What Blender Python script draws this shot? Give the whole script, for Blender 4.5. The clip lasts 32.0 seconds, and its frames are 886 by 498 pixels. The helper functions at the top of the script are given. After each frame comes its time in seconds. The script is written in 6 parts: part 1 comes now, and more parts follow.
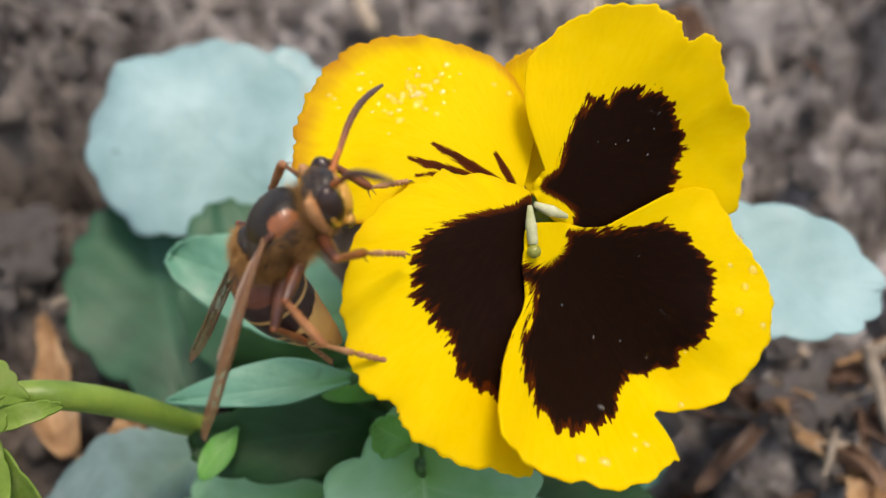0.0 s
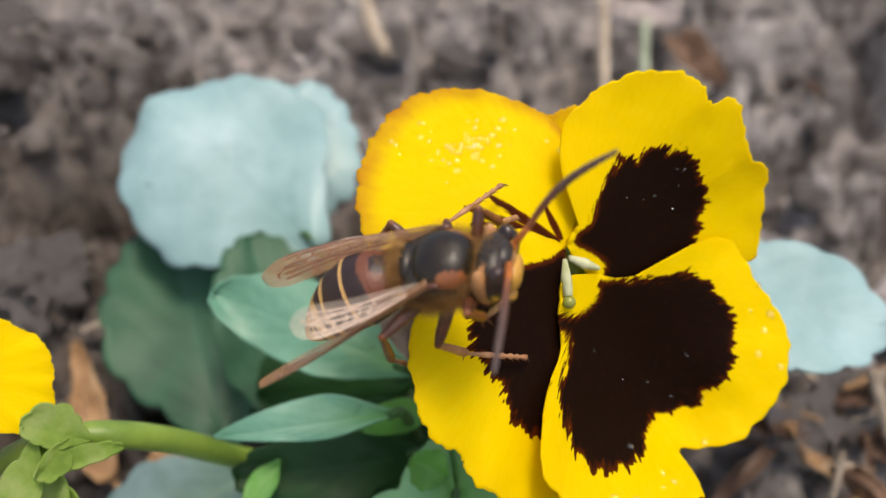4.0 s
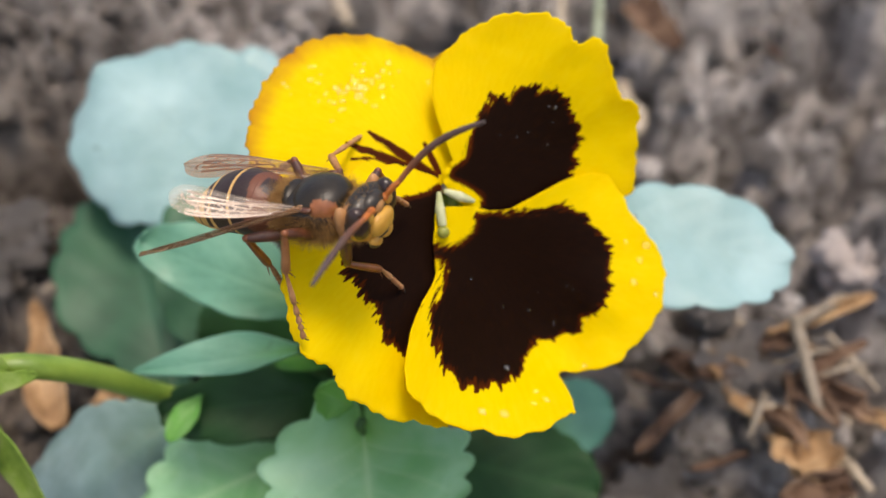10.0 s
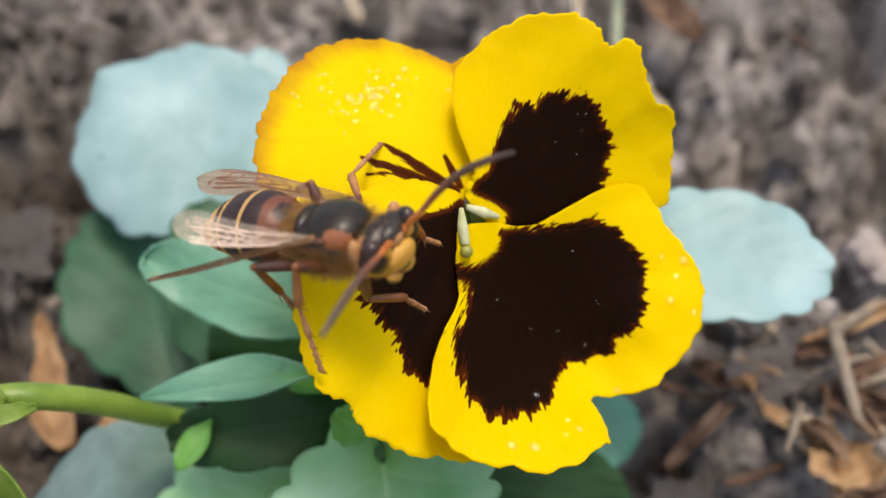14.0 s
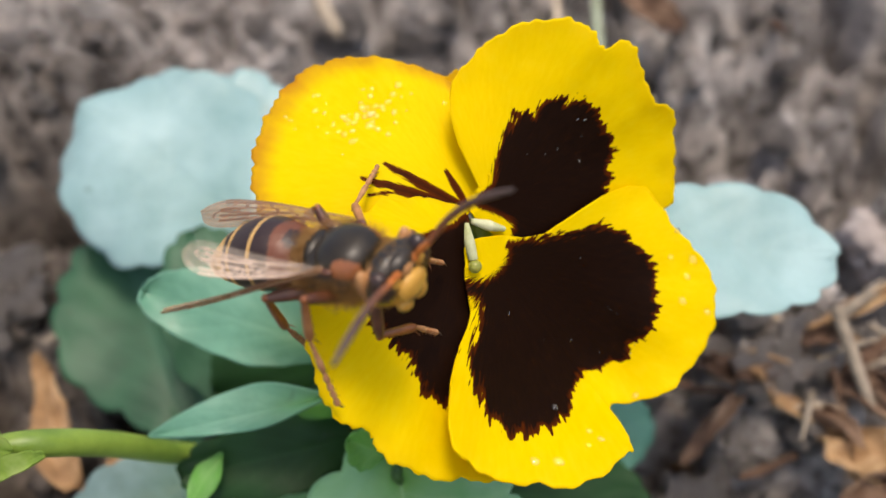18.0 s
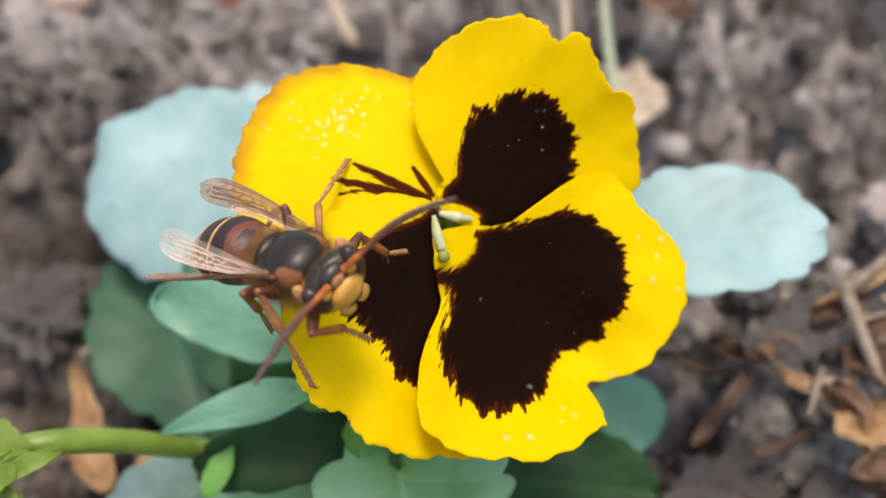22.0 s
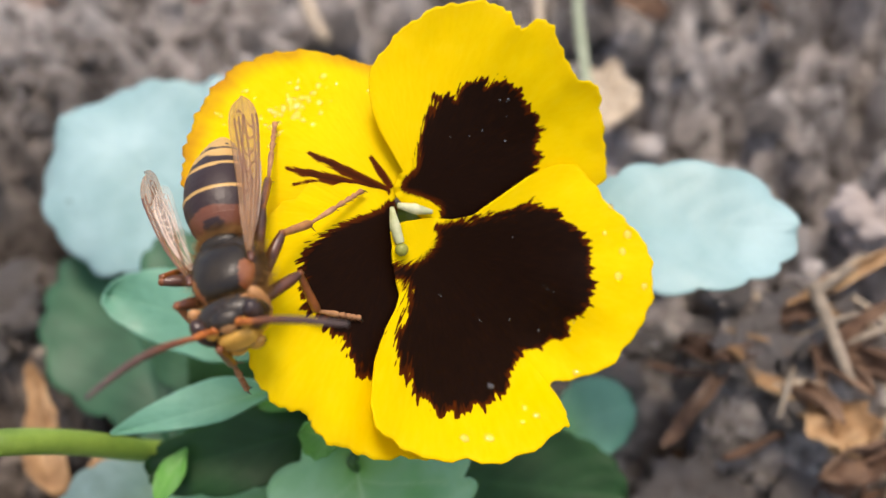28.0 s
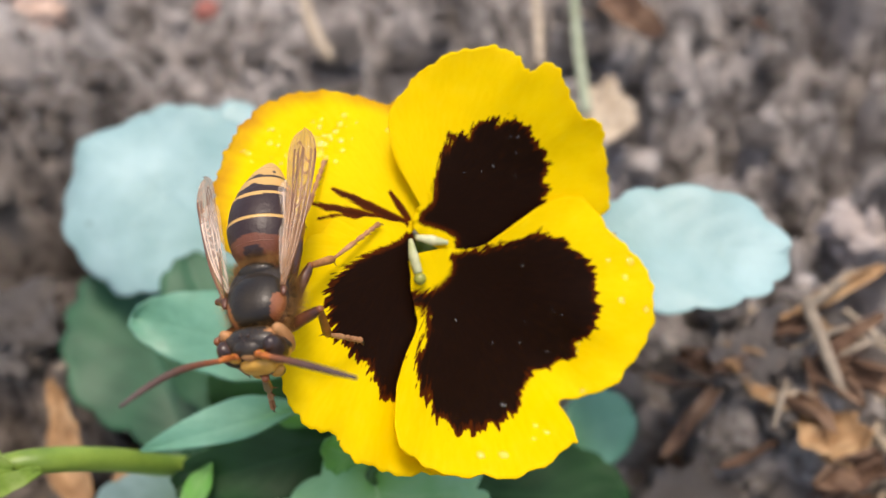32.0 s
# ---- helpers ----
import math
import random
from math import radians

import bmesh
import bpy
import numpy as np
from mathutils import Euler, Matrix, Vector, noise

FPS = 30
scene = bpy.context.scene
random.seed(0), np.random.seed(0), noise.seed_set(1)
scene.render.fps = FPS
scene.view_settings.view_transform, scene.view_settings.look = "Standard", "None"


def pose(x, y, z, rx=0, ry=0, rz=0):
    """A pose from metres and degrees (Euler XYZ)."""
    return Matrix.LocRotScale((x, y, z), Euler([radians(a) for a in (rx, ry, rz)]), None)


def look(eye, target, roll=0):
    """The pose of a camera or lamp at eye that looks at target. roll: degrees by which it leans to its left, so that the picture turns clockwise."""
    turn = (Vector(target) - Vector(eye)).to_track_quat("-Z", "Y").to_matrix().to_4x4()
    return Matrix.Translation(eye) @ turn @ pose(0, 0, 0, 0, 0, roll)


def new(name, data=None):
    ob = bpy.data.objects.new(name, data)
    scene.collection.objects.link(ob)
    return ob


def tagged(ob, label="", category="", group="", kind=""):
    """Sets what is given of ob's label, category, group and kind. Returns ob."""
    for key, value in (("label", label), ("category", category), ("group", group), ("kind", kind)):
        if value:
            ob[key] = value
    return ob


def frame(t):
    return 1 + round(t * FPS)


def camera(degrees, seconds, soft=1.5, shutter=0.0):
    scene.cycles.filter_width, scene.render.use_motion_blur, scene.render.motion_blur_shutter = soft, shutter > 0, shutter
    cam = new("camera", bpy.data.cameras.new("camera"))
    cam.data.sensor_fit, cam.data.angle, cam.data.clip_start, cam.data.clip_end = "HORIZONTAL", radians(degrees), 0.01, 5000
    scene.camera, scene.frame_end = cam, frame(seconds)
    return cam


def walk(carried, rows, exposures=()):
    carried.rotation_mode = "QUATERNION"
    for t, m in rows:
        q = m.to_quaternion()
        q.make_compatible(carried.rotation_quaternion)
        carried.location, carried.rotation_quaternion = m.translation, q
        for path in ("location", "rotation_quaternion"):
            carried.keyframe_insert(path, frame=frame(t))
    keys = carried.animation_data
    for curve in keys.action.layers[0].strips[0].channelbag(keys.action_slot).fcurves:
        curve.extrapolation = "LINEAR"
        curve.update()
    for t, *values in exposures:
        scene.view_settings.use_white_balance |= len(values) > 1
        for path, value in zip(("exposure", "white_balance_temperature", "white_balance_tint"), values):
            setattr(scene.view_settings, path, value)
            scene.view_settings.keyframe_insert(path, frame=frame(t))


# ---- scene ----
cam = camera(53.86, 32.0)
ROWS = [
    (0.0, -0.00000, -0.00000, 0.17500, 50.000, -0.000, -0.000),
    (0.5, -0.00029, -0.00017, 0.17895, 49.923, -0.104, -0.027),
    (1.0, -0.00129, -0.00006, 0.17645, 49.974, -0.085, -0.120),
    (1.5, -0.00090, 0.00073, 0.17714, 49.929, 0.025, -0.155),
    (2.0, -0.00238, 0.00038, 0.17804, 49.939, 0.011, -0.260),
    (2.5, -0.00609, 0.00202, 0.18002, 49.993, -0.122, -0.194),
    (4.5, -0.00611, -0.00221, 0.18580, 50.021, -0.072, -0.333),
    (5.0, -0.00268, -0.00258, 0.18590, 49.992, -0.021, -0.243),
    (5.5, 0.00380, -0.01008, 0.17902, 50.099, 0.132, -0.346),
    (6.0, 0.00589, -0.00686, 0.17838, 50.032, 0.224, -0.305),
    (6.5, 0.00111, -0.00476, 0.18031, 50.086, 0.112, -0.341),
    (7.0, 0.00211, -0.00630, 0.18223, 50.051, 0.205, -0.445),
    (7.5, 0.00660, -0.00689, 0.17918, 50.038, 0.233, -0.307),
    (8.0, 0.00713, -0.01194, 0.18157, 49.795, 0.306, -0.388),
    (8.5, 0.00768, -0.00843, 0.18051, 49.483, 0.258, -0.413),
    (9.0, 0.00706, -0.00523, 0.18386, 49.224, 0.607, -0.226),
    (9.5, 0.00842, -0.00980, 0.18466, 49.197, 0.784, -0.246),
    (10.0, 0.01281, -0.01234, 0.18462, 49.003, 1.196, -0.199),
    (10.5, 0.01327, -0.00907, 0.18225, 48.679, 1.427, 0.121),
    (11.0, 0.00802, -0.00915, 0.18270, 48.538, 2.365, 0.320),
    (11.5, 0.00706, -0.01246, 0.18881, 48.517, 2.549, 0.536),
    (12.0, 0.00940, -0.01580, 0.18822, 48.461, 2.529, 0.393),
    (12.5, 0.00933, -0.01209, 0.18899, 48.483, 2.251, 0.037),
    (13.0, 0.01314, -0.00833, 0.18746, 48.464, 2.273, 0.044),
    (13.5, 0.01158, -0.00283, 0.18174, 48.415, 2.304, -0.022),
    (15.5, 0.01105, -0.00776, 0.18419, 48.557, 2.292, -0.555),
    (16.0, 0.00618, -0.00931, 0.18503, 48.474, 2.727, -1.063),
    (16.5, 0.00483, -0.00637, 0.17984, 48.434, 2.912, -2.149),
    (17.0, 0.00994, -0.00240, 0.17644, 48.346, 3.810, -3.209),
    (17.5, 0.01028, -0.00054, 0.17753, 48.397, 4.322, -3.524),
    (18.0, 0.00869, -0.00020, 0.18199, 48.437, 4.587, -3.295),
    (18.5, 0.00717, 0.00010, 0.18489, 48.362, 4.650, -3.164),
    (19.0, 0.00337, -0.00170, 0.18323, 48.416, 4.754, -3.360),
    (19.5, -0.00056, -0.00294, 0.18061, 48.512, 4.891, -3.466),
    (20.0, 0.00470, -0.00267, 0.17991, 48.421, 4.934, -3.518),
    (20.5, 0.01277, 0.00344, 0.17315, 48.536, 5.638, -2.854),
    (21.0, 0.01874, -0.00146, 0.17975, 48.709, 6.758, -2.472),
    (21.5, 0.01757, -0.00491, 0.18119, 48.725, 8.404, -2.352),
    (22.0, 0.02040, -0.00676, 0.18345, 48.791, 9.292, -2.542),
    (22.5, 0.02292, -0.00969, 0.18204, 48.825, 9.555, -2.456),
    (23.0, 0.02300, -0.00729, 0.18344, 48.766, 9.684, -2.418),
    (23.5, 0.02136, -0.00726, 0.18213, 48.837, 9.690, -2.438),
    (24.0, 0.01950, -0.00807, 0.18028, 48.813, 9.710, -2.517),
    (24.5, 0.01928, -0.00648, 0.18132, 48.671, 9.725, -2.475),
    (26.5, 0.01127, -0.00850, 0.18646, 48.705, 8.538, -3.574),
    (27.0, 0.01160, -0.00539, 0.18849, 48.611, 8.287, -3.663),
    (27.5, 0.02056, -0.00171, 0.18435, 48.734, 8.123, -3.365),
    (28.0, 0.02257, -0.00431, 0.17911, 48.879, 8.075, -3.362),
    (28.5, 0.01947, -0.00602, 0.17886, 48.752, 8.035, -3.457),
    (29.0, 0.02013, -0.00603, 0.18497, 48.831, 8.036, -3.441),
    (29.5, 0.02191, -0.00798, 0.18626, 48.948, 8.165, -3.512),
    (30.0, 0.02241, -0.00649, 0.18632, 48.869, 8.074, -3.693),
    (30.5, 0.01970, -0.00764, 0.18573, 48.809, 7.984, -3.710),
    (31.0, 0.01895, -0.00835, 0.18619, 48.823, 8.049, -3.724),
    (31.5, 0.01994, -0.00607, 0.18712, 48.937, 8.115, -3.808),
    (32.0, 0.02066, -0.00802, 0.18764, 49.025, 8.160, -3.851),
]
walk(cam, [(t, pose(*row)) for t, *row in ROWS], exposures=[(0.0, 0.50, 7150, 14), (12.0, 0.58, 7150, 13), (20.0, 0.62, 7150, 14), (23.0, 0.68, 7100, 15), (32.0, 0.71, 7100, 15)])
cam.data.dof.use_dof = True
cam.data.dof.focus_distance = 0.112
cam.data.dof.aperture_fstop = 14.0

# ---- world and sun: soft overcast daylight ----
world = bpy.data.worlds.new("sky")
scene.world = world
world.use_nodes = True
wt = world.node_tree
sky = wt.nodes.new("ShaderNodeTexSky")
sky.sky_type = "NISHITA"
sky.sun_disc = False
sky.sun_elevation, sky.sun_rotation = radians(79), radians(124)
sky.dust_density = 3.0
wt.links.new(sky.outputs[0], wt.nodes["Background"].inputs[0])
wt.nodes["Background"].inputs[1].default_value = 0.15
sun = new("sun", bpy.data.lights.new("sun", "SUN"))
sun.data.energy, sun.data.angle, sun.data.color = 1.4, radians(16), (1.0, 0.95, 0.87)
sun.matrix_world = look((0.18, -0.12, 1.1), (0, 0, 0))


# ---- materials ----
def nodes_of(name):
    m = bpy.data.materials.new(name)
    m.use_nodes = True
    nt = m.node_tree
    return m, nt, nt.nodes["Principled BSDF"]


def node(nt, kind, **sets):
    n = nt.nodes.new(kind)
    for key, value in sets.items():
        n.inputs[key.replace("_", " ")].default_value = value
    return n


def ramp(nt, source, stops):
    r = nt.nodes.new("ShaderNodeValToRGB")
    while len(r.color_ramp.elements) < len(stops):
        r.color_ramp.elements.new(0.5)
    for e, (at, col) in zip(r.color_ramp.elements, stops):
        e.position, e.color = at, (*col, 1)
    nt.links.new(source, r.inputs[0])
    return r.outputs[0]


def noise_of(nt, scale, detail=4.0, rough=0.55, vector=None, dist=0.0):
    n = node(nt, "ShaderNodeTexNoise", Scale=scale, Detail=detail, Roughness=rough, Distortion=dist)
    if vector is None:
        vector = nt.nodes.new("ShaderNodeTexCoord").outputs["Object"]
    nt.links.new(vector, n.inputs["Vector"])
    return n.outputs["Fac"]


def mix(nt, fac, a, b):
    m = nt.nodes.new("ShaderNodeMix")
    m.data_type = "RGBA"
    for value, slot in ((fac, 0), (a, 6), (b, 7)):
        if isinstance(value, (int, float)):
            m.inputs[slot].default_value = value
        elif isinstance(value, tuple):
            m.inputs[slot].default_value = (*value, 1)
        else:
            nt.links.new(value, m.inputs[slot])
    return m.outputs[2]


def math_of(nt, op, a, b=0.0, c=0.0):
    m = nt.nodes.new("ShaderNodeMath")
    m.operation = op
    for i, value in enumerate((a, b, c)):
        if isinstance(value, (int, float)):
            m.inputs[i].default_value = value
        else:
            nt.links.new(value, m.inputs[i])
    return m.outputs[0]


def bump(nt, bsdf, height, strength, distance):
    b = node(nt, "ShaderNodeBump", Strength=strength, Distance=distance)
    nt.links.new(height, b.inputs["Height"])
    nt.links.new(b.outputs[0], bsdf.inputs["Normal"])


def see_through(nt, bsdf, colour, amount):
    """Let some light pass through a thin leaf or petal."""
    tr = nt.nodes.new("ShaderNodeBsdfTranslucent")
    if isinstance(colour, tuple):
        tr.inputs[0].default_value = (*colour, 1)
    else:
        nt.links.new(colour, tr.inputs[0])
    ms = nt.nodes.new("ShaderNodeMixShader")
    ms.inputs[0].default_value = amount
    nt.links.new(bsdf.outputs[0], ms.inputs[1])
    nt.links.new(tr.outputs[0], ms.inputs[2])
    nt.links.new(ms.outputs[0], nt.nodes["Material Output"].inputs[0])


def mat_plain(name, stops, scale=60.0, rough=0.6, bump_mm=0.1, bump_scale=400.0, spec=0.4, through_amount=0.0, coat=0.0):
    m, nt, b = nodes_of(name)
    col = ramp(nt, noise_of(nt, scale, 5.0), stops)
    nt.links.new(col, b.inputs["Base Color"])
    b.inputs["Roughness"].default_value = rough
    b.inputs["Specular IOR Level"].default_value = spec
    b.inputs["Coat Weight"].default_value = coat
    bump(nt, b, noise_of(nt, bump_scale, 4.0), 0.6, bump_mm * 0.001)
    if through_amount:
        see_through(nt, b, col, through_amount)
    return m


def mat_petal():
    """Yellow velvet with a dark blotch, frayed along the veins."""
    m, nt, b = nodes_of("petal")
    at = nt.nodes.new("ShaderNodeAttribute")
    at.attribute_name = "blotch"
    ed = nt.nodes.new("ShaderNodeAttribute")
    ed.attribute_name = "rim"
    uv = nt.nodes.new("ShaderNodeUVMap").outputs[0]
    mp = nt.nodes.new("ShaderNodeMapping")
    mp.inputs["Scale"].default_value = (1.0, 0.22, 1.0)
    nt.links.new(uv, mp.inputs[0])
    fray = noise_of(nt, 0.85, 2.0, 0.7, mp.outputs[0])
    fine = noise_of(nt, 2.6, 1.0, 0.5, mp.outputs[0])
    jag = math_of(nt, "ADD", math_of(nt, "MULTIPLY", math_of(nt, "SUBTRACT", fray, 0.5), 4.0), math_of(nt, "MULTIPLY", math_of(nt, "SUBTRACT", fine, 0.5), 2.4))
    fr = nt.nodes.new("ShaderNodeAttribute")
    fr.attribute_name = "fray"
    edge = math_of(nt, "ADD", at.outputs["Fac"], math_of(nt, "MULTIPLY", jag, fr.outputs["Fac"]))
    mask = ramp(nt, math_of(nt, "MULTIPLY_ADD", edge, 0.5, 0.5), [(0.44, (0, 0, 0)), (0.53, (1, 1, 1))])
    vein = noise_of(nt, 2.0, 3.0, 0.6, mp.outputs[0])
    yellow = ramp(nt, vein, [(0.25, (0.86, 0.62, 0.002)), (0.5, (0.89, 0.66, 0.004)), (0.8, (0.91, 0.70, 0.012))])
    tint = noise_of(nt, 120.0, 4.0)
    yellow = mix(nt, math_of(nt, "MULTIPLY", ed.outputs["Fac"], ramp(nt, tint, [(0.25, (0.15, 0.15, 0.15)), (0.6, (1, 1, 1))])), yellow, (0.52, 0.21, 0.015))
    dark = ramp(nt, vein, [(0.3, (0.0064, 0.0028, 0.0013)), (0.6, (0.014, 0.0050, 0.0018)), (0.85, (0.036, 0.0105, 0.0026))])
    rusty = ramp(nt, math_of(nt, "MULTIPLY_ADD", edge, 0.5, 0.5), [(0.5, (0.30, 0.05, 0.0)), (0.95, (0.012, 0.0034, 0.0010))])
    dark = mix(nt, 0.4, dark, rusty)
    col = mix(nt, mask, yellow, dark)
    nt.links.new(col, b.inputs["Base Color"])
    b.inputs["Roughness"].default_value = 0.62
    b.inputs["Specular IOR Level"].default_value = 0.06
    bump(nt, b, math_of(nt, "ADD", math_of(nt, "MULTIPLY", vein, 0.7), math_of(nt, "MULTIPLY", noise_of(nt, 900.0, 2.0), 0.35)), 0.2, 0.0002)
    see_through(nt, b, mix(nt, mask, (0.95, 0.65, 0.0), (0.03, 0.008, 0.002)), 0.28)
    return m


def mat_leaf(name, dark, light, sky_sheen, sheen, rib=0.12, heart=0.5, rough=0.45, spec=0.5, line=(0.20, 0.38, 0.16)):
    """Leaf with faint veins, a yellower heart, painted patches of pale sky sheen and a few dark flecks."""
    m, nt, b = nodes_of(name)
    at = nt.nodes.new("ShaderNodeAttribute")
    at.attribute_name = "vein"
    core = nt.nodes.new("ShaderNodeAttribute")
    core.attribute_name = "heart"
    n = noise_of(nt, 70.0, 5.0)
    col = ramp(nt, n, [(0.3, dark), (0.7, light)])
    # pale reflection of the sky, mixed into the blade colour in patches
    col = mix(nt, ramp(nt, noise_of(nt, 38.0, 4.0, 0.6, None, 0.6), [(0.3, (0, 0, 0)), (0.7, (sheen, sheen, sheen))]), col, sky_sheen)
    col = mix(nt, math_of(nt, "MULTIPLY", core.outputs["Fac"], heart), col, (0.13, 0.36, 0.05))
    col = mix(nt, math_of(nt, "MULTIPLY", at.outputs["Fac"], rib), col, line)
    fleck = ramp(nt, noise_of(nt, 210.0, 2.0), [(0.70, (0, 0, 0)), (0.78, (0.5, 0.5, 0.5))])
    col = mix(nt, fleck, col, (0.04, 0.07, 0.04))
    nt.links.new(col, b.inputs["Base Color"])
    b.inputs["Roughness"].default_value = rough
    b.inputs["Specular IOR Level"].default_value = spec
    pucker = math_of(nt, "ADD", math_of(nt, "MULTIPLY", noise_of(nt, 85.0, 3.0), 3.0), noise_of(nt, 300.0, 4.0))
    bump(nt, b, math_of(nt, "SUBTRACT", pucker, math_of(nt, "MULTIPLY", at.outputs["Fac"], 0.12)), 0.3, 0.0007)
    see_through(nt, b, (0.13, 0.36, 0.04), 0.16)
    return m


def mat_soil():
    m, nt, b = nodes_of("soil")
    n1, n2, n3 = noise_of(nt, 46.0, 7.0, 0.7, None, 0.4), noise_of(nt, 260.0, 6.0, 0.75), noise_of(nt, 9.0, 3.0)
    col = ramp(nt, n1, [(0.33, (0.040, 0.034, 0.029)), (0.42, (0.20, 0.172, 0.15)), (0.51, (0.50, 0.45, 0.405)), (0.63, (0.82, 0.76, 0.69))])
    col = mix(nt, ramp(nt, n2, [(0.42, (0, 0, 0)), (0.72, (0.7, 0.7, 0.7))]), col, (0.62, 0.565, 0.52))
    col = mix(nt, ramp(nt, n2, [(0.28, (0.45, 0.45, 0.45)), (0.42, (0, 0, 0))]), col, (0.04, 0.034, 0.030))
    col = mix(nt, ramp(nt, n3, [(0.4, (0, 0, 0)), (0.7, (0.2, 0.2, 0.2))]), col, (0.16, 0.132, 0.11))
    col = mix(nt, ramp(nt, noise_of(nt, 60.0, 4.0, 0.6), [(0.36, (0.75, 0.75, 0.75)), (0.46, (0, 0, 0))]), col, (0.040, 0.034, 0.029))
    n4 = noise_of(nt, 150.0, 5.0, 0.7)
    col = mix(nt, ramp(nt, n4, [(0.36, (0.8, 0.8, 0.8)), (0.45, (0, 0, 0))]), col, (0.028, 0.024, 0.020))
    col = mix(nt, ramp(nt, n4, [(0.56, (0, 0, 0)), (0.66, (0.7, 0.7, 0.7))]), col, (0.74, 0.69, 0.64))
    # soil darkened round the plant: shade painted into the colour, with an uneven edge
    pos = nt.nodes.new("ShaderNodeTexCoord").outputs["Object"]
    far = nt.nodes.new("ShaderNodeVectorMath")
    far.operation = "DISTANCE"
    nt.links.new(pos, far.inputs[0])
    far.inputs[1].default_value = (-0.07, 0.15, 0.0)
    shade_reach = math_of(nt, "ADD", far.outputs["Value"], math_of(nt, "MULTIPLY", noise_of(nt, 28.0, 4.0), 0.09))
    shade_tint = nt.nodes.new("ShaderNodeMix")
    shade_tint.data_type, shade_tint.blend_type = "RGBA", "MULTIPLY"
    nt.links.new(ramp(nt, shade_reach, [(0.13, (1, 1, 1)), (0.21, (0, 0, 0))]), shade_tint.inputs[0])
    nt.links.new(col, shade_tint.inputs[6])
    shade_tint.inputs[7].default_value = (0.38, 0.345, 0.31, 1)
    col = shade_tint.outputs[2]
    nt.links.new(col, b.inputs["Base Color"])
    b.inputs["Roughness"].default_value = 0.9
    b.inputs["Specular IOR Level"].default_value = 0.25
    bump(nt, b, math_of(nt, "ADD", n2, noise_of(nt, 900.0, 4.0)), 1.0, 0.0028)
    return m


def mat_wing(name, tint, clear, line):
    m, nt, b = nodes_of(name)
    at = nt.nodes.new("ShaderNodeAttribute")
    at.attribute_name = "vein"
    col = mix(nt, at.outputs["Fac"], ramp(nt, noise_of(nt, 300.0, 3.0), [(0.3, tint), (0.7, tuple(1.3 * c for c in tint))]), line)
    nt.links.new(col, b.inputs["Base Color"])
    b.inputs["Roughness"].default_value = 0.28
    b.inputs["Coat Weight"].default_value = 0.4
    b.inputs["Alpha"].default_value = 1.0
    nt.links.new(math_of(nt, "MULTIPLY_ADD", at.outputs["Fac"], 0.6, clear), b.inputs["Alpha"])
    bump(nt, b, noise_of(nt, 700.0, 2.0), 0.5, 0.0002)
    return m


def mat_abdomen():
    """Dark bands with thin pale hind margins; the first ring is rusty, the tip yellow."""
    m, nt, b = nodes_of("abdomen_band")
    at = nt.nodes.new("ShaderNodeAttribute")
    at.attribute_name = "band"
    col = ramp(nt, at.outputs["Fac"], [(0.0, (0.15, 0.047, 0.020)), (0.35, (0.030, 0.012, 0.008)), (0.50, (0.024, 0.012, 0.010)), (0.60, (0.55, 0.32, 0.10)), (1.0, (0.62, 0.38, 0.11))])
    nt.links.new(col, b.inputs["Base Color"])
    b.inputs["Roughness"].default_value = 0.45
    bump(nt, b, noise_of(nt, 1500.0, 2.0), 0.4, 0.0002)
    return m


def mat_whip():
    """Antenna whip: orange near the head, grey-brown towards the tip."""
    m, nt, b = nodes_of("antenna_whip")
    at = nt.nodes.new("ShaderNodeAttribute")
    at.attribute_name = "along"
    col = ramp(nt, at.outputs["Fac"], [(0.0, (0.34, 0.095, 0.022)), (0.22, (0.17, 0.055, 0.022)), (0.5, (0.085, 0.040, 0.026)), (1.0, (0.060, 0.040, 0.036))])
    col = mix(nt, ramp(nt, noise_of(nt, 900.0, 3.0), [(0.4, (0, 0, 0)), (0.7, (0.25, 0.25, 0.25))]), col, (0.16, 0.10, 0.08))
    nt.links.new(col, b.inputs["Base Color"])
    b.inputs["Roughness"].default_value = 0.55
    bump(nt, b, noise_of(nt, 2600.0, 2.0), 0.4, 0.0001)
    return m


def mat_glass_drop():
    m, nt, b = nodes_of("water_drop")
    b.inputs["Transmission Weight"].default_value = 0.95
    b.inputs["Base Color"].default_value = (0.96, 0.97, 0.95, 1)
    b.inputs["IOR"].default_value = 1.5
    b.inputs["Roughness"].default_value = 0.0
    return m


PETAL = mat_petal()
LEAF_PALE = mat_leaf("leaf_pale", (0.18, 0.335, 0.325), (0.27, 0.445, 0.44), (0.41, 0.60, 0.595), 0.9, 0.05, 0.1, 0.42, 0.5, (0.42, 0.62, 0.55))
LEAF_MID = mat_leaf("leaf_mid", (0.055, 0.20, 0.12), (0.12, 0.31, 0.21), (0.20, 0.47, 0.33), 0.8, 0.12, 0.9, 0.42, 0.5, (0.30, 0.52, 0.36))
LEAF_GREEN = mat_leaf("leaf_green", (0.075, 0.29, 0.065), (0.17, 0.45, 0.15), (0.48, 0.76, 0.52), 0.75, 0.45, 1.0, 0.42, 0.5, (0.46, 0.70, 0.36))
LEAF_LIME = mat_leaf("leaf_lime", (0.05, 0.23, 0.02), (0.13, 0.40, 0.05), (0.20, 0.46, 0.11), 0.5, 0.3, 0.5, 0.45, 0.5, (0.30, 0.55, 0.15))
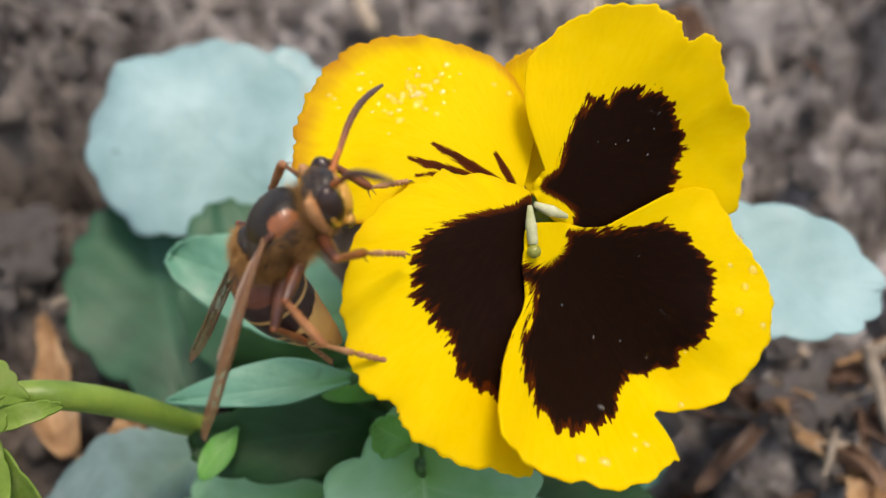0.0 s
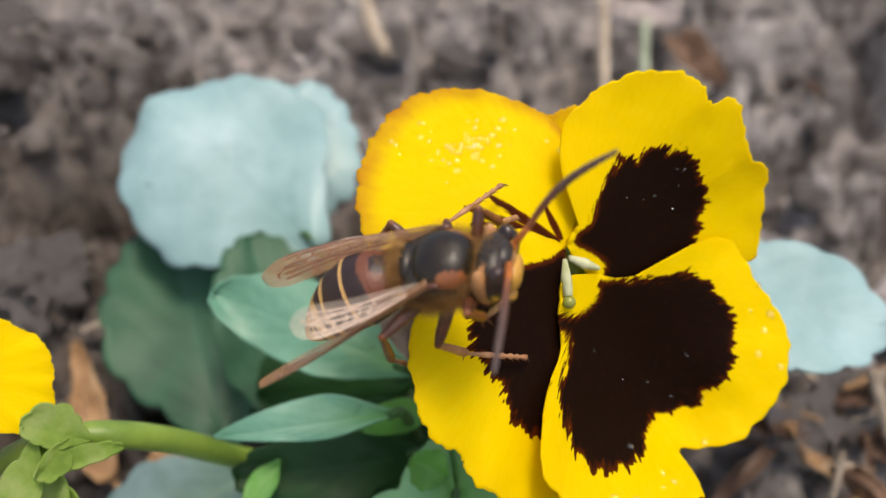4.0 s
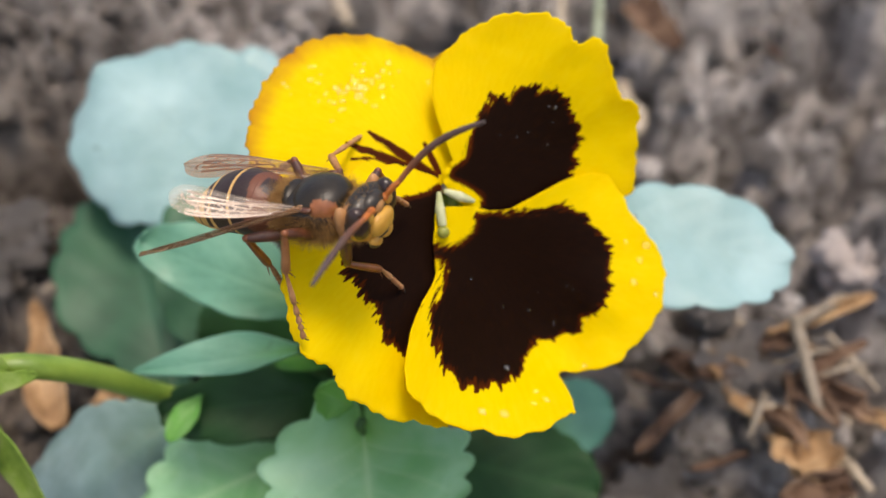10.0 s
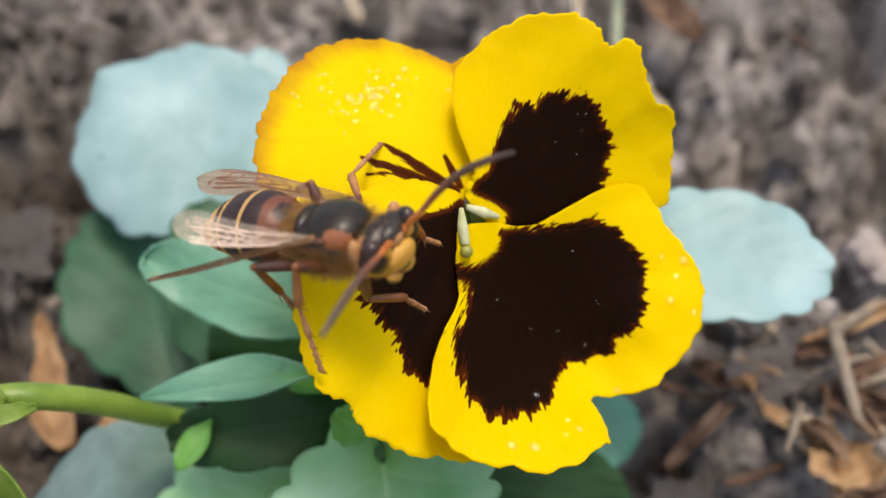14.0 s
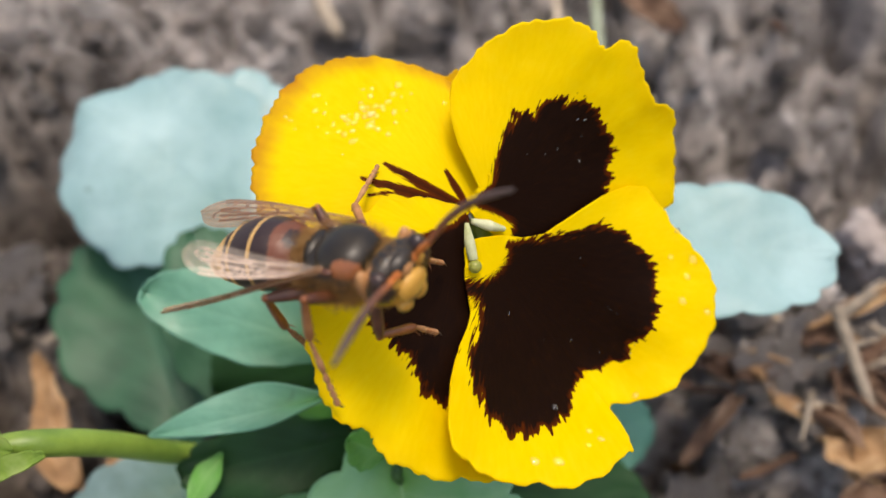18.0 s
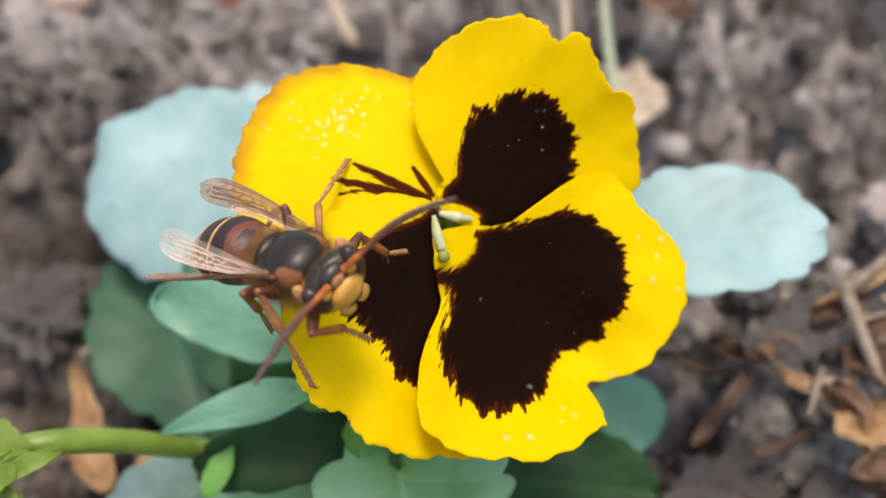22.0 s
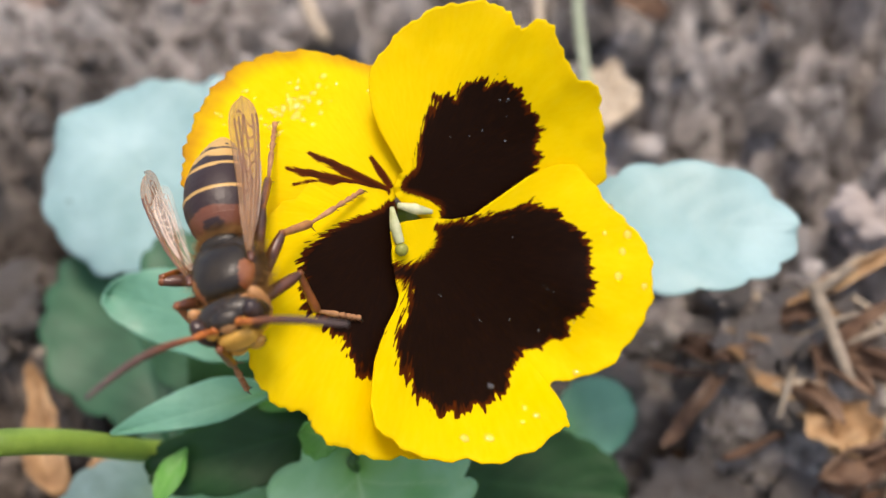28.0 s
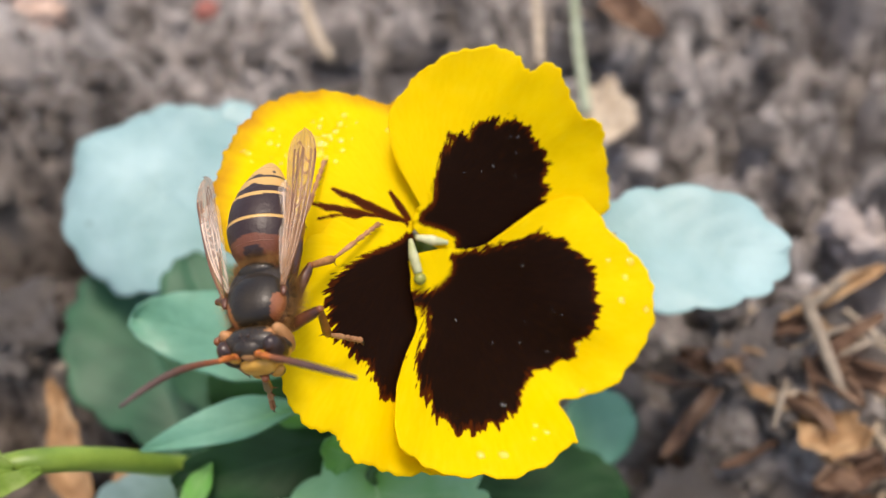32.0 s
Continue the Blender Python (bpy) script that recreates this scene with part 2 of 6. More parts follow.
LEAF_GREY = mat_leaf("leaf_grey", (0.014, 0.042, 0.030), (0.085, 0.17, 0.145), (0.30, 0.42, 0.405), 0.9, 0.12, 0.2, 0.36, 0.6, (0.20, 0.32, 0.27))
# standing leaves: the shade they are in is mixed into this green
LEAF_HALF_SHADE = mat_leaf("leaf_half_shade", (0.009, 0.050, 0.022), (0.024, 0.098, 0.045), (0.050, 0.165, 0.082), 0.7, 0.22, 0.0, 0.5, 0.4, (0.11, 0.26, 0.16))
# inner leaves: near-black green, the shade inside the plant put into the colour
LEAF_SHADED = mat_leaf("leaf_shaded", (0.006, 0.032, 0.005), (0.015, 0.068, 0.012), (0.028, 0.095, 0.028), 0.45, 0.3, 0.0, 0.5, 0.3, (0.05, 0.15, 0.04))
BRACT = mat_plain("bract", [(0.25, (0.13, 0.24, 0.03)), (0.5, (0.26, 0.40, 0.065)), (0.75, (0.42, 0.52, 0.17))], 210, 0.6, 0.5, 420, 0.3, 0.4)
SOIL = mat_soil()
STEM = mat_plain("stem", [(0.3, (0.13, 0.23, 0.028)), (0.7, (0.27, 0.40, 0.06))], 120, 0.4, 0.15, 700, 0.5, 0.1)
# stem green darkened for leaf stalks: shade under the blades is in the colour
STALK_SHADED = mat_plain("leaf_stalk_shaded", [(0.3, (0.025, 0.075, 0.016)), (0.7, (0.06, 0.14, 0.03))], 120, 0.5, 0.15, 700, 0.3)
STRAW = mat_plain("straw", [(0.3, (0.28, 0.22, 0.15)), (0.7, (0.55, 0.46, 0.34))], 200, 0.8, 0.2, 900)
DULL_STRAW = mat_plain("dull_straw", [(0.3, (0.13, 0.105, 0.075)), (0.7, (0.33, 0.27, 0.20))], 200, 0.85, 0.2, 900)
DRY_LEAF = mat_plain("dry_leaf", [(0.25, (0.05, 0.028, 0.018)), (0.5, (0.15, 0.085, 0.052)), (0.75, (0.34, 0.22, 0.14))], 90, 0.7, 0.3, 500, 0.3, 0.15)
ORANGE_LEAF = mat_plain("orange_leaf", [(0.25, (0.16, 0.085, 0.04)), (0.5, (0.42, 0.25, 0.12)), (0.75, (0.62, 0.44, 0.25))], 110, 0.7, 0.2, 500, 0.3, 0.2)
PEBBLE = mat_plain("pebble", [(0.3, (0.32, 0.27, 0.24)), (0.7, (0.50, 0.44, 0.40))], 80, 0.8, 0.3, 500)
STIGMA = mat_plain("stigma", [(0.3, (0.20, 0.22, 0.03)), (0.7, (0.36, 0.36, 0.09))], 300, 0.25, 0.1, 900)
THROAT = mat_plain("throat_white", [(0.3, (0.40, 0.44, 0.18)), (0.7, (0.66, 0.66, 0.42))], 500, 0.6, 0.25, 1600, 0.3, 0.1)
CHITIN = mat_plain("chitin_dark", [(0.3, (0.012, 0.008, 0.004)), (0.7, (0.034, 0.023, 0.011))], 500, 0.40, 0.10, 2600, 0.5, 0, 0.1)
SHIELD = mat_plain("chitin_shield", [(0.3, (0.012, 0.008, 0.004)), (0.7, (0.030, 0.021, 0.009))], 350, 0.38, 0.10, 2600, 0.4, 0, 0.05)
SHIN = mat_plain("chitin_shin", [(0.3, (0.24, 0.085, 0.028)), (0.7, (0.46, 0.21, 0.08))], 400, 0.45, 0.1, 2000)
RUST = mat_plain("chitin_rust", [(0.3, (0.13, 0.036, 0.012)), (0.7, (0.32, 0.11, 0.034))], 350, 0.4, 0.1, 2000, 0.5, 0, 0.2)
THIGH = mat_plain("chitin_thigh", [(0.3, (0.04, 0.013, 0.006)), (0.7, (0.13, 0.042, 0.016))], 400, 0.4, 0.1, 2000, 0.5, 0, 0.2)
LEG = mat_plain("chitin_leg", [(0.3, (0.12, 0.030, 0.007)), (0.7, (0.27, 0.082, 0.016))], 400, 0.4, 0.1, 2000, 0.5, 0, 0.2)
TARSUS = mat_plain("chitin_tarsus", [(0.3, (0.25, 0.095, 0.036)), (0.7, (0.50, 0.26, 0.12))], 500, 0.45, 0.1, 2000)
FACE = mat_plain("face_yellow", [(0.3, (0.48, 0.23, 0.03)), (0.7, (0.66, 0.37, 0.06))], 400, 0.4, 0.1, 2000, 0.5)
ORANGE = mat_plain("antenna_orange", [(0.3, (0.32, 0.08, 0.014)), (0.7, (0.50, 0.155, 0.028))], 500, 0.4, 0.1, 2000)
FLAGELLUM = mat_whip()
EYE = mat_plain("eye_black", [(0.3, (0.014, 0.008, 0.006)), (0.7, (0.05, 0.022, 0.012))], 500, 0.28, 0.03, 4000, 0.5, 0, 0.15)
FUR = mat_plain("hair_gold", [(0.3, (0.26, 0.125, 0.036)), (0.7, (0.60, 0.36, 0.135))], 600, 0.6, 0.05, 2000, 0.3, 0.35)
WING = mat_wing("forewing", (0.36, 0.19, 0.08), 0.40, (0.13, 0.045, 0.02))
HINDWING = mat_wing("hindwing", (0.62, 0.50, 0.38), 0.14, (0.80, 0.60, 0.46))
CHEEK = mat_plain("cheek_tan", [(0.3, (0.30, 0.13, 0.045)), (0.7, (0.48, 0.24, 0.09))], 400, 0.45, 0.1, 2000)
BAND = mat_abdomen()
DROP = mat_glass_drop()


# ---- mesh helpers ----
def mesh_object(name, verts, faces, material, parent=None, smooth=True, attrs=None, uvs=None, label=""):
    me = bpy.data.meshes.new(name)
    me.from_pydata([tuple(v) for v in verts], [], [tuple(f) for f in faces])
    for mat in material if isinstance(material, (list, tuple)) else (material,):
        me.materials.append(mat)
    for key, values in (attrs or {}).items():
        me.attributes.new(key, "FLOAT", "POINT").data.foreach_set("value", np.asarray(values, dtype=np.float32))
    if uvs is not None:
        layer = me.uv_layers.new(name="UVMap")
        loops = np.zeros(len(me.loops), dtype=np.int32)
        me.loops.foreach_get("vertex_index", loops)
        layer.data.foreach_set("uv", np.asarray(uvs, dtype=np.float32)[loops].ravel())
    if smooth:
        me.polygons.foreach_set("use_smooth", [True] * len(me.polygons))
    ob = new(name, me)
    if parent is not None:
        ob.parent = parent
    if label:
        tagged(ob, label)
    return ob


def part(name, bm, material, parent, label=""):
    me = bpy.data.meshes.new(name)
    bm.to_mesh(me)
    bm.free()
    for mat in material if isinstance(material, (list, tuple)) else (material,):
        me.materials.append(mat)
    me.polygons.foreach_set("use_smooth", [True] * len(me.polygons))
    ob = new(name, me)
    ob.parent = parent
    if label:
        tagged(ob, label)
    return ob


def solid(ob, thickness, offset=0.0):
    mod = ob.modifiers.new("thickness", "SOLIDIFY")
    mod.thickness, mod.offset = thickness, offset
    return ob


def spline(points, count, closed=False):
    """Points along a smooth curve through the given ones (centripetal-like Catmull-Rom)."""
    p = np.array(points, float)
    n = len(p)
    if closed:
        ext = np.vstack([p[-1], p, p[0], p[1]])
        spans = n
    else:
        ext = np.vstack([2 * p[0] - p[1], p, 2 * p[-1] - p[-2]])
        spans = n - 1
    s = np.linspace(0, spans, count, endpoint=not closed)
    k = np.minimum(s.astype(int), spans - 1)
    u = (s - k)[:, None]
    a, b, c, d = ext[k], ext[k + 1], ext[k + 2], ext[k + 3]
    return 0.5 * (2 * b + (c - a) * u + (2 * a - 5 * b + 4 * c - d) * u**2 + (3 * b - a - 3 * c + d) * u**3)


def tube_data(points, radii, sides=10, count=24, caps=True):
    c = spline(points, count)
    r = np.interp(np.linspace(0, 1, count), np.linspace(0, 1, len(radii)), radii)
    tan = np.gradient(c, axis=0)
    tan /= np.linalg.norm(tan, axis=1)[:, None] + 1e-12
    ref = np.array([0.0, 0.0, 1.0]) if abs(tan[0][2]) < 0.9 else np.array([1.0, 0.0, 0.0])
    verts = []
    for p, t, rad in zip(c, tan, r):
        ref = ref - t * np.dot(ref, t)
        ref /= np.linalg.norm(ref) + 1e-12
        other = np.cross(t, ref)
        for k in range(sides):
            a = 2 * math.pi * k / sides
            verts.append(p + rad * (math.cos(a) * ref + math.sin(a) * other))
    faces = [(i * sides + k, i * sides + (k + 1) % sides, (i + 1) * sides + (k + 1) % sides, (i + 1) * sides + k) for i in range(count - 1) for k in range(sides)]
    if caps:
        faces.append(tuple(reversed(range(sides))))
        faces.append(tuple((count - 1) * sides + k for k in range(sides)))
    return verts, faces


def tube(name, points, radii, material, parent=None, sides=10, count=24, label=""):
    v, f = tube_data(points, radii, sides, count)
    return mesh_object(name, v, f, material, parent, label=label)


def value_noise(x, y, seed):
    """Smooth lattice noise in 0..1 for arrays."""
    rng = np.random.default_rng(seed)
    table = rng.random((256, 256))
    xi, yi = np.floor(x).astype(int), np.floor(y).astype(int)
    u, v = x - xi, y - yi
    u, v = u * u * (3 - 2 * u), v * v * (3 - 2 * v)
    a, b = table[xi % 256, yi % 256], table[(xi + 1) % 256, yi % 256]
    c, d = table[xi % 256, (yi + 1) % 256], table[(xi + 1) % 256, (yi + 1) % 256]
    return (a * (1 - u) + b * u) * (1 - v) + (c * (1 - u) + d * u) * v


class Sheet:
    """A thin-plate surface z(x, y) through a few handles."""

    def __init__(self, handles, slack=0.5):
        h = np.array(handles, float)
        self.c = h[:, :2]
        n = len(h)
        q = np.c_[np.ones(n), self.c]
        a = np.block([[self.kernel(self.c) + slack * np.eye(n), q], [q.T, np.zeros((3, 3))]])
        self.w = np.linalg.solve(a, np.r_[h[:, 2], 0, 0, 0])

    def kernel(self, p):
        d = np.linalg.norm(p[:, None] - self.c[None], axis=2)
        return 0.02 * d**2 * np.log(d + 1e-9)

    def __call__(self, p):
        p = np.atleast_2d(np.asarray(p, float))
        return self.kernel(p) @ self.w[:-3] + np.c_[np.ones(len(p)), p] @ self.w[-3:]


# ---- ground ----
def smooth(e0, e1, x):
    s = np.clip((x - e0) / (e1 - e0), 0, 1)
    return s * s * (3 - 2 * s)


def ground_height(x, y):
    """A dug bed: a low bank rising on one side, broken into clods."""
    x, y = np.asarray(x, float), np.asarray(y, float)
    bank = 0.050 * smooth(-0.01, -0.13, x) * smooth(0.10, 0.26, y) * (1 - smooth(0.5, 2.0, np.abs(x) + np.abs(y)))
    near = 1 - smooth(0.5, 1.6, np.hypot(x, y))
    h = 0.034 * (value_noise(x * 21, y * 21, 3) - 0.5)
    wx, wy = x + 0.006 * value_noise(x * 90, y * 90, 7), y + 0.006 * value_noise(x * 90, y * 90, 8)
    ridge = np.abs(value_noise(wx * 48, wy * 48, 4) - 0.5) * 2
    h += 0.020 * (np.sqrt(ridge + 0.02) - 0.6)
    h += 0.0100 * (value_noise(wx * 140, wy * 140, 5) - 0.5) + 0.0060 * (value_noise(wx * 300, wy * 300, 6) - 0.5)
    lump = value_noise(wx * 78, wy * 78, 12)
    h += 0.012 * (lump - 0.5) - 0.026 * smooth(0.42, 0.22, lump)
    h -= 0.030 * smooth(0.40, 0.20, value_noise(wx * 31 + 5, wy * 31, 14))
    h += 0.0034 * (value_noise(wx * 620, wy * 620, 9) - 0.5)
    patch = 0.35 + 1.3 * value_noise(x * 6.5 + 3, y * 11, 21)
    return bank + near * h * patch - 0.002


def build_ground():
    def axis(lo, hi, step, far):
        core = np.arange(lo, hi, step)
        out = np.geomspace(step * 1.15, far, 46).cumsum()
        return np.r_[lo - out[::-1], core, hi + out]

    xs, ys = axis(-0.26, 0.32, 0.0016, 12.0), axis(-0.02, 0.56, 0.0016, 12.0)
    gx, gy = np.meshgrid(xs, ys)
    z = ground_height(gx, gy)
    nx, ny = len(xs), len(ys)
    verts = np.c_[gx.ravel(), gy.ravel(), z.ravel()]
    i = (np.arange(ny - 1)[:, None] * nx + np.arange(nx - 1)[None]).ravel()
    faces = np.c_[i, i + 1, i + 1 + nx, i + nx]
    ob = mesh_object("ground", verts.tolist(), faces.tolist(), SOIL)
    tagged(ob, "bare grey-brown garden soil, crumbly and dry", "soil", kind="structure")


build_ground()


def ground_at(x, y):
    return float(ground_height(np.array([x]), np.array([y]))[0])


def lump_data(radius, seed, flat=0.75):
    bm = bmesh.new()
    bmesh.ops.create_icosphere(bm, subdivisions=4, radius=1.0)
    off = Vector((seed * 3.7, seed * 1.3, seed * 7.1))
    for v in bm.verts:
        n = v.co.normalized()
        d = 1 + 0.40 * noise.noise(n * 1.5 + off) + 0.32 * noise.noise(n * 3.3 + off) + 0.30 * noise.noise(n * 6.5 + off) + 0.22 * noise.noise(n * 12.0 + off)
        v.co = n * radius * d
        v.co.z *= flat
    return bm


def build_clods():
    rng = random.Random(5)
    kinds = []
    for k in range(8):
        bm = lump_data(1.0, k + 1)
        me = bpy.data.meshes.new("soil_clod")
        bm.to_mesh(me)
        bm.free()
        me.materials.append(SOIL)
        me.polygons.foreach_set("use_smooth", [True] * len(me.polygons))
        kinds.append(me)
    for k in range(260):
        x, y = rng.uniform(-0.22, 0.28), rng.uniform(0.09, 0.50)
        r = 0.003 + 0.010 * rng.random() ** 2.2
        ob = new("soil_clod", kinds[k % 8])
        ob.matrix_world = Matrix.LocRotScale((x, y, ground_at(x, y) + r * 0.12), Euler((rng.uniform(-0.5, 0.5), rng.uniform(-0.5, 0.5), rng.uniform(0, 6.3))), (r, r * rng.uniform(0.7, 1.2), r))
        tagged(ob, "crumbly grey-brown clod of dry soil on the bed", "clod", "soil clods")
    # lumps raked up beside the plant
    for k in range(36):
        x, y = rng.uniform(0.015, 0.125), rng.uniform(0.075, 0.165)
        r = rng.uniform(0.0035, 0.0075)
        ob = new("soil_clod", kinds[k % 8])
        ob.matrix_world = Matrix.LocRotScale((x, y, ground_at(x, y) + r * 0.4), Euler((rng.uniform(-0.8, 0.8), rng.uniform(-0.8, 0.8), rng.uniform(0, 6.3))), (r, r * rng.uniform(0.7, 1.2), r))
        tagged(ob, "small rough clod of brown soil beside the pansy", "clod", "soil clods")


build_clods()



def build_crumbs():
    """Loose crumbs of earth between the clods, joined into one heap."""
    rng = np.random.default_rng(17)
    bm = bmesh.new()
    bmesh.ops.create_icosphere(bm, subdivisions=2, radius=1.0)
    ball = np.array([v.co for v in bm.verts])
    tris = np.array([[v.index for v in f.verts] for f in bm.faces])
    bm.free()
    verts, faces = [], []
    for k in range(1500):
        x, y = rng.uniform(-0.20, 0.24), 0.07 + 0.40 * rng.random() ** 1.3
        r = 0.0013 + 0.0042 * rng.random() ** 2.5
        q = ball @ rng.standard_normal((3, 3)) * 1.7 + rng.uniform(0, 6, 3)
        d = 1 + 0.22 * np.sin(q[:, 0] * 1.5) * np.cos(q[:, 1]) + 0.16 * np.sin(2.1 * q[:, 2] + q[:, 0])
        p = ball * (d * r)[:, None] * rng.uniform(0.65, 1.2, 3) + (x, y, ground_at(x, y) + 0.4 * r)
        faces.append(tris + len(ball) * k)
        verts.append(p)
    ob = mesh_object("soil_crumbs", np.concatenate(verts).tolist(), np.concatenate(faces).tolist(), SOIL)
    tagged(ob, "loose crumbs of dry grey-brown earth on the bed", "soil", kind="stuff")


build_crumbs()


# ---- leaves ----
def leaf_mesh(name, length, width, material, parent, seed=1, crenate=0.05, lobes=8, cup=0.1, bend=0.12, fold=0.08, round_tip=0.55, lean=0.0, thick=0.0005, point=0.0, cordate=0.0):
    """A pansy blade along +x from its base: obovate, scalloped rim, sunken veins. z is its upper side; lean widens its +y half."""
    nu, nv = 64, 37
    u = np.linspace(0, 1, nu)
    s = np.linspace(-1, 1, nv)
    prof = np.sqrt(np.clip(1 - np.abs(2 * u ** (0.95 - 0.25 * round_tip) - 1) ** 2.3, 0, 1)) * (0.35 + 0.65 * smooth(0.0, 0.45, u)) * (1 - point * u**3)
    rng = np.random.default_rng(seed)
    ph = rng.uniform(0, 6.3, 4)
    verts, vein, heart = [], [], []
    for i in range(nu):
        for j in range(nv):
            w = 0.5 * width * prof[i] * (1 + lean * (1 if s[j] > 0 else -1))
            x = length * u[i] - (0.05 + cordate) * length * s[j] ** 2 * (1 - u[i]) ** 1.5
            y = w * s[j]
            rho = max(abs(s[j]), abs(2 * u[i] - 1))
            th = math.atan2(y / width, x / length - 0.5)
            grow = 1 + crenate * (abs(math.sin(lobes * th + 0.6 * math.sin(2 * th + ph[2]))) ** 0.7 - 0.6) * rho ** 4 * float(smooth(0.02, 0.2, u[i])) + 0.025 * math.sin(3 * th + ph[3]) * rho**2
            x, y = length * 0.5 + (x - length * 0.5) * grow, y * grow
            z = fold * width * abs(s[j]) ** 1.4 * 0.5 - cup * width * s[j] ** 2 * 0.5 - bend * length * u[i] ** 2
            z += 0.022 * width * math.sin(5 * u[i] + 3 * s[j] + ph[0]) + 0.035 * width * abs(s[j]) ** 3 * math.sin(11 * u[i] + ph[1])
            side = abs(((u[i] - 0.45 * abs(s[j])) * 5.5) % 1 - 0.5)
            v = max(math.exp(-((s[j] / 0.05) ** 2)), 0.5 * math.exp(-((side / 0.07) ** 2)) * (abs(s[j]) < 0.8) * (u[i] - 0.45 * abs(s[j]) > 0.02))
            z += 0.0025 * width * (math.sin(math.pi * side) ** 2) * min(1.0, 4 * (1 - abs(s[j]))) * min(1.0, 5 * abs(s[j])) - 0.0015 * width * v
            verts.append((x, y, z))
            vein.append(v)
            heart.append(math.exp(-((u[i] / 0.28) ** 2)) * (1 - 0.5 * abs(s[j])))
    faces = [(i * nv + j, (i + 1) * nv + j, (i + 1) * nv + j + 1, i * nv + j + 1) for i in range(nu - 1) for j in range(nv - 1)]
    ob = mesh_object(name, verts, faces, material, parent, attrs={"vein": vein, "heart": heart})
    solid(ob, thick)
    return ob


ROOT = Vector((-0.0040, 0.1346, 0.0403))


def frame_from(base, tip, facing):
    x = (Vector(tip) - Vector(base)).normalized()
    z = Vector(facing) - x * Vector(facing).dot(x)
    z.normalize()
    y = z.cross(x)
    return Matrix(((x.x, y.x, z.x, base[0]), (x.y, y.y, z.y, base[1]), (x.z, y.z, z.z, base[2]), (0, 0, 0, 1)))


def leaf(base, tip, width, facing, material, label, seed=1, stalk=True, foot=None, **shape):
    thing = new("pansy_leaf")
    thing.matrix_world = frame_from(base, tip, facing)
    length = (Vector(tip) - Vector(base)).length
    leaf_mesh("blade", length, width, material, thing, seed, **shape)
    if stalk:
        inv = thing.matrix_world.inverted()
        foot = Vector(foot) if foot is not None else Vector((ROOT.x + 0.004 * math.sin(seed * 2.1), ROOT.y + 0.004 * math.cos(seed * 3.3), 0.004))
        end = inv @ foot
        mid = end * 0.5 + Vector((-0.02, 0, -0.22)) * length
        tube("stalk", [tuple(end), tuple(mid), (-0.03 * length, 0, -0.03 * length), (0.06 * length, 0, -0.0006)], [0.0011, 0.0010, 0.0009, 0.0007], STALK_SHADED, thing)
    tagged(thing, label, "leaf", "pansy leaves")
    return thing


leaf((-0.0353, 0.1526, 0.0582), (-0.0783, 0.1882, 0.0757), 0.052, (0.05, -0.6, 0.8), LEAF_PALE, "broad pale blue-green pansy leaf with sky sheen painted in", 1, fold=0.0, crenate=0.05, lobes=8, bend=0.03, round_tip=0.75)
leaf((-0.0457, 0.1640, 0.0515), (-0.0356, 0.1943, 0.0767), 0.030, (0.15, -0.7, 0.7), LEAF_PALE, "pale blue-green pansy leaf behind a broader one", 2, fold=0.0, crenate=0.12)
leaf((-0.0547, 0.1219, 0.0247), (-0.0754, 0.1735, 0.0520), 0.040, (0.3, -0.8, 0.35), LEAF_HALF_SHADE, "standing green pansy leaf with shade painted into its colour", 3, fold=0.2, crenate=0.1)
leaf((-0.0352, 0.1180, 0.0300), (-0.0480, 0.1500, 0.0640), 0.026, (0.35, -0.8, 0.3), LEAF_HALF_SHADE, "green pansy leaf half behind another, shade painted into its colour", 22, fold=0.25, crenate=0.08)
leaf((-0.0121, 0.1016, 0.0714), (-0.0464, 0.1140, 0.0781), 0.0158, (-0.1, -0.55, 0.85), LEAF_MID, "pale green pansy leaf tilted to the light", 4, bend=0.0, cup=0.0, lean=-0.1, crenate=0.03)
leaf((-0.0128, 0.0913, 0.0719), (-0.0422, 0.0883, 0.0699), 0.0080, (0.0, -0.55, 0.85), LEAF_MID, "small pale green pointed pansy leaf", 5, fold=0.25, bend=-0.03, crenate=0.0, round_tip=-1.0, lean=-0.3, cup=0.1, point=0.75)
leaf((-0.0034, 0.0812, 0.0636), (-0.0002, 0.0600, 0.0546), 0.0345, (0.05, -0.7, 0.72), LEAF_GREEN, "scalloped bright green pansy leaf low on the plant", 6, crenate=0.15, lobes=8, bend=0.10, cup=0.22, round_tip=0.8, fold=0.12, cordate=0.42)
leaf((-0.0447, 0.1045, 0.0401), (-0.0747, 0.0782, 0.0271), 0.031, (-0.1, -0.5, 0.85), LEAF_GREY, "grey mottled pansy leaf close to the soil", 7, crenate=0.06, bend=0.1)
leaf((0.0354, 0.1181, 0.0758), (0.0814, 0.1176, 0.0673), 0.027, (-0.05, -0.4, 0.9), LEAF_PALE, "pale blue-green pansy leaf behind the flower", 8, fold=0.0, cup=0.0, crenate=0.09, lobes=6, bend=0.01, round_tip=0.7)
leaf((0.0309, 0.1156, 0.0177), (0.0527, 0.1233, 0.0147), 0.018, (0.2, -0.6, 0.75), LEAF_MID, "small rounded pansy leaf near the soil", 9)
leaf((0.0086, 0.1021, 0.0257), (0.0434, 0.0942, 0.0214), 0.026, (0.1, -0.6, 0.7), LEAF_SHADED, "pansy leaf under the flower, shade painted into its green", 10)
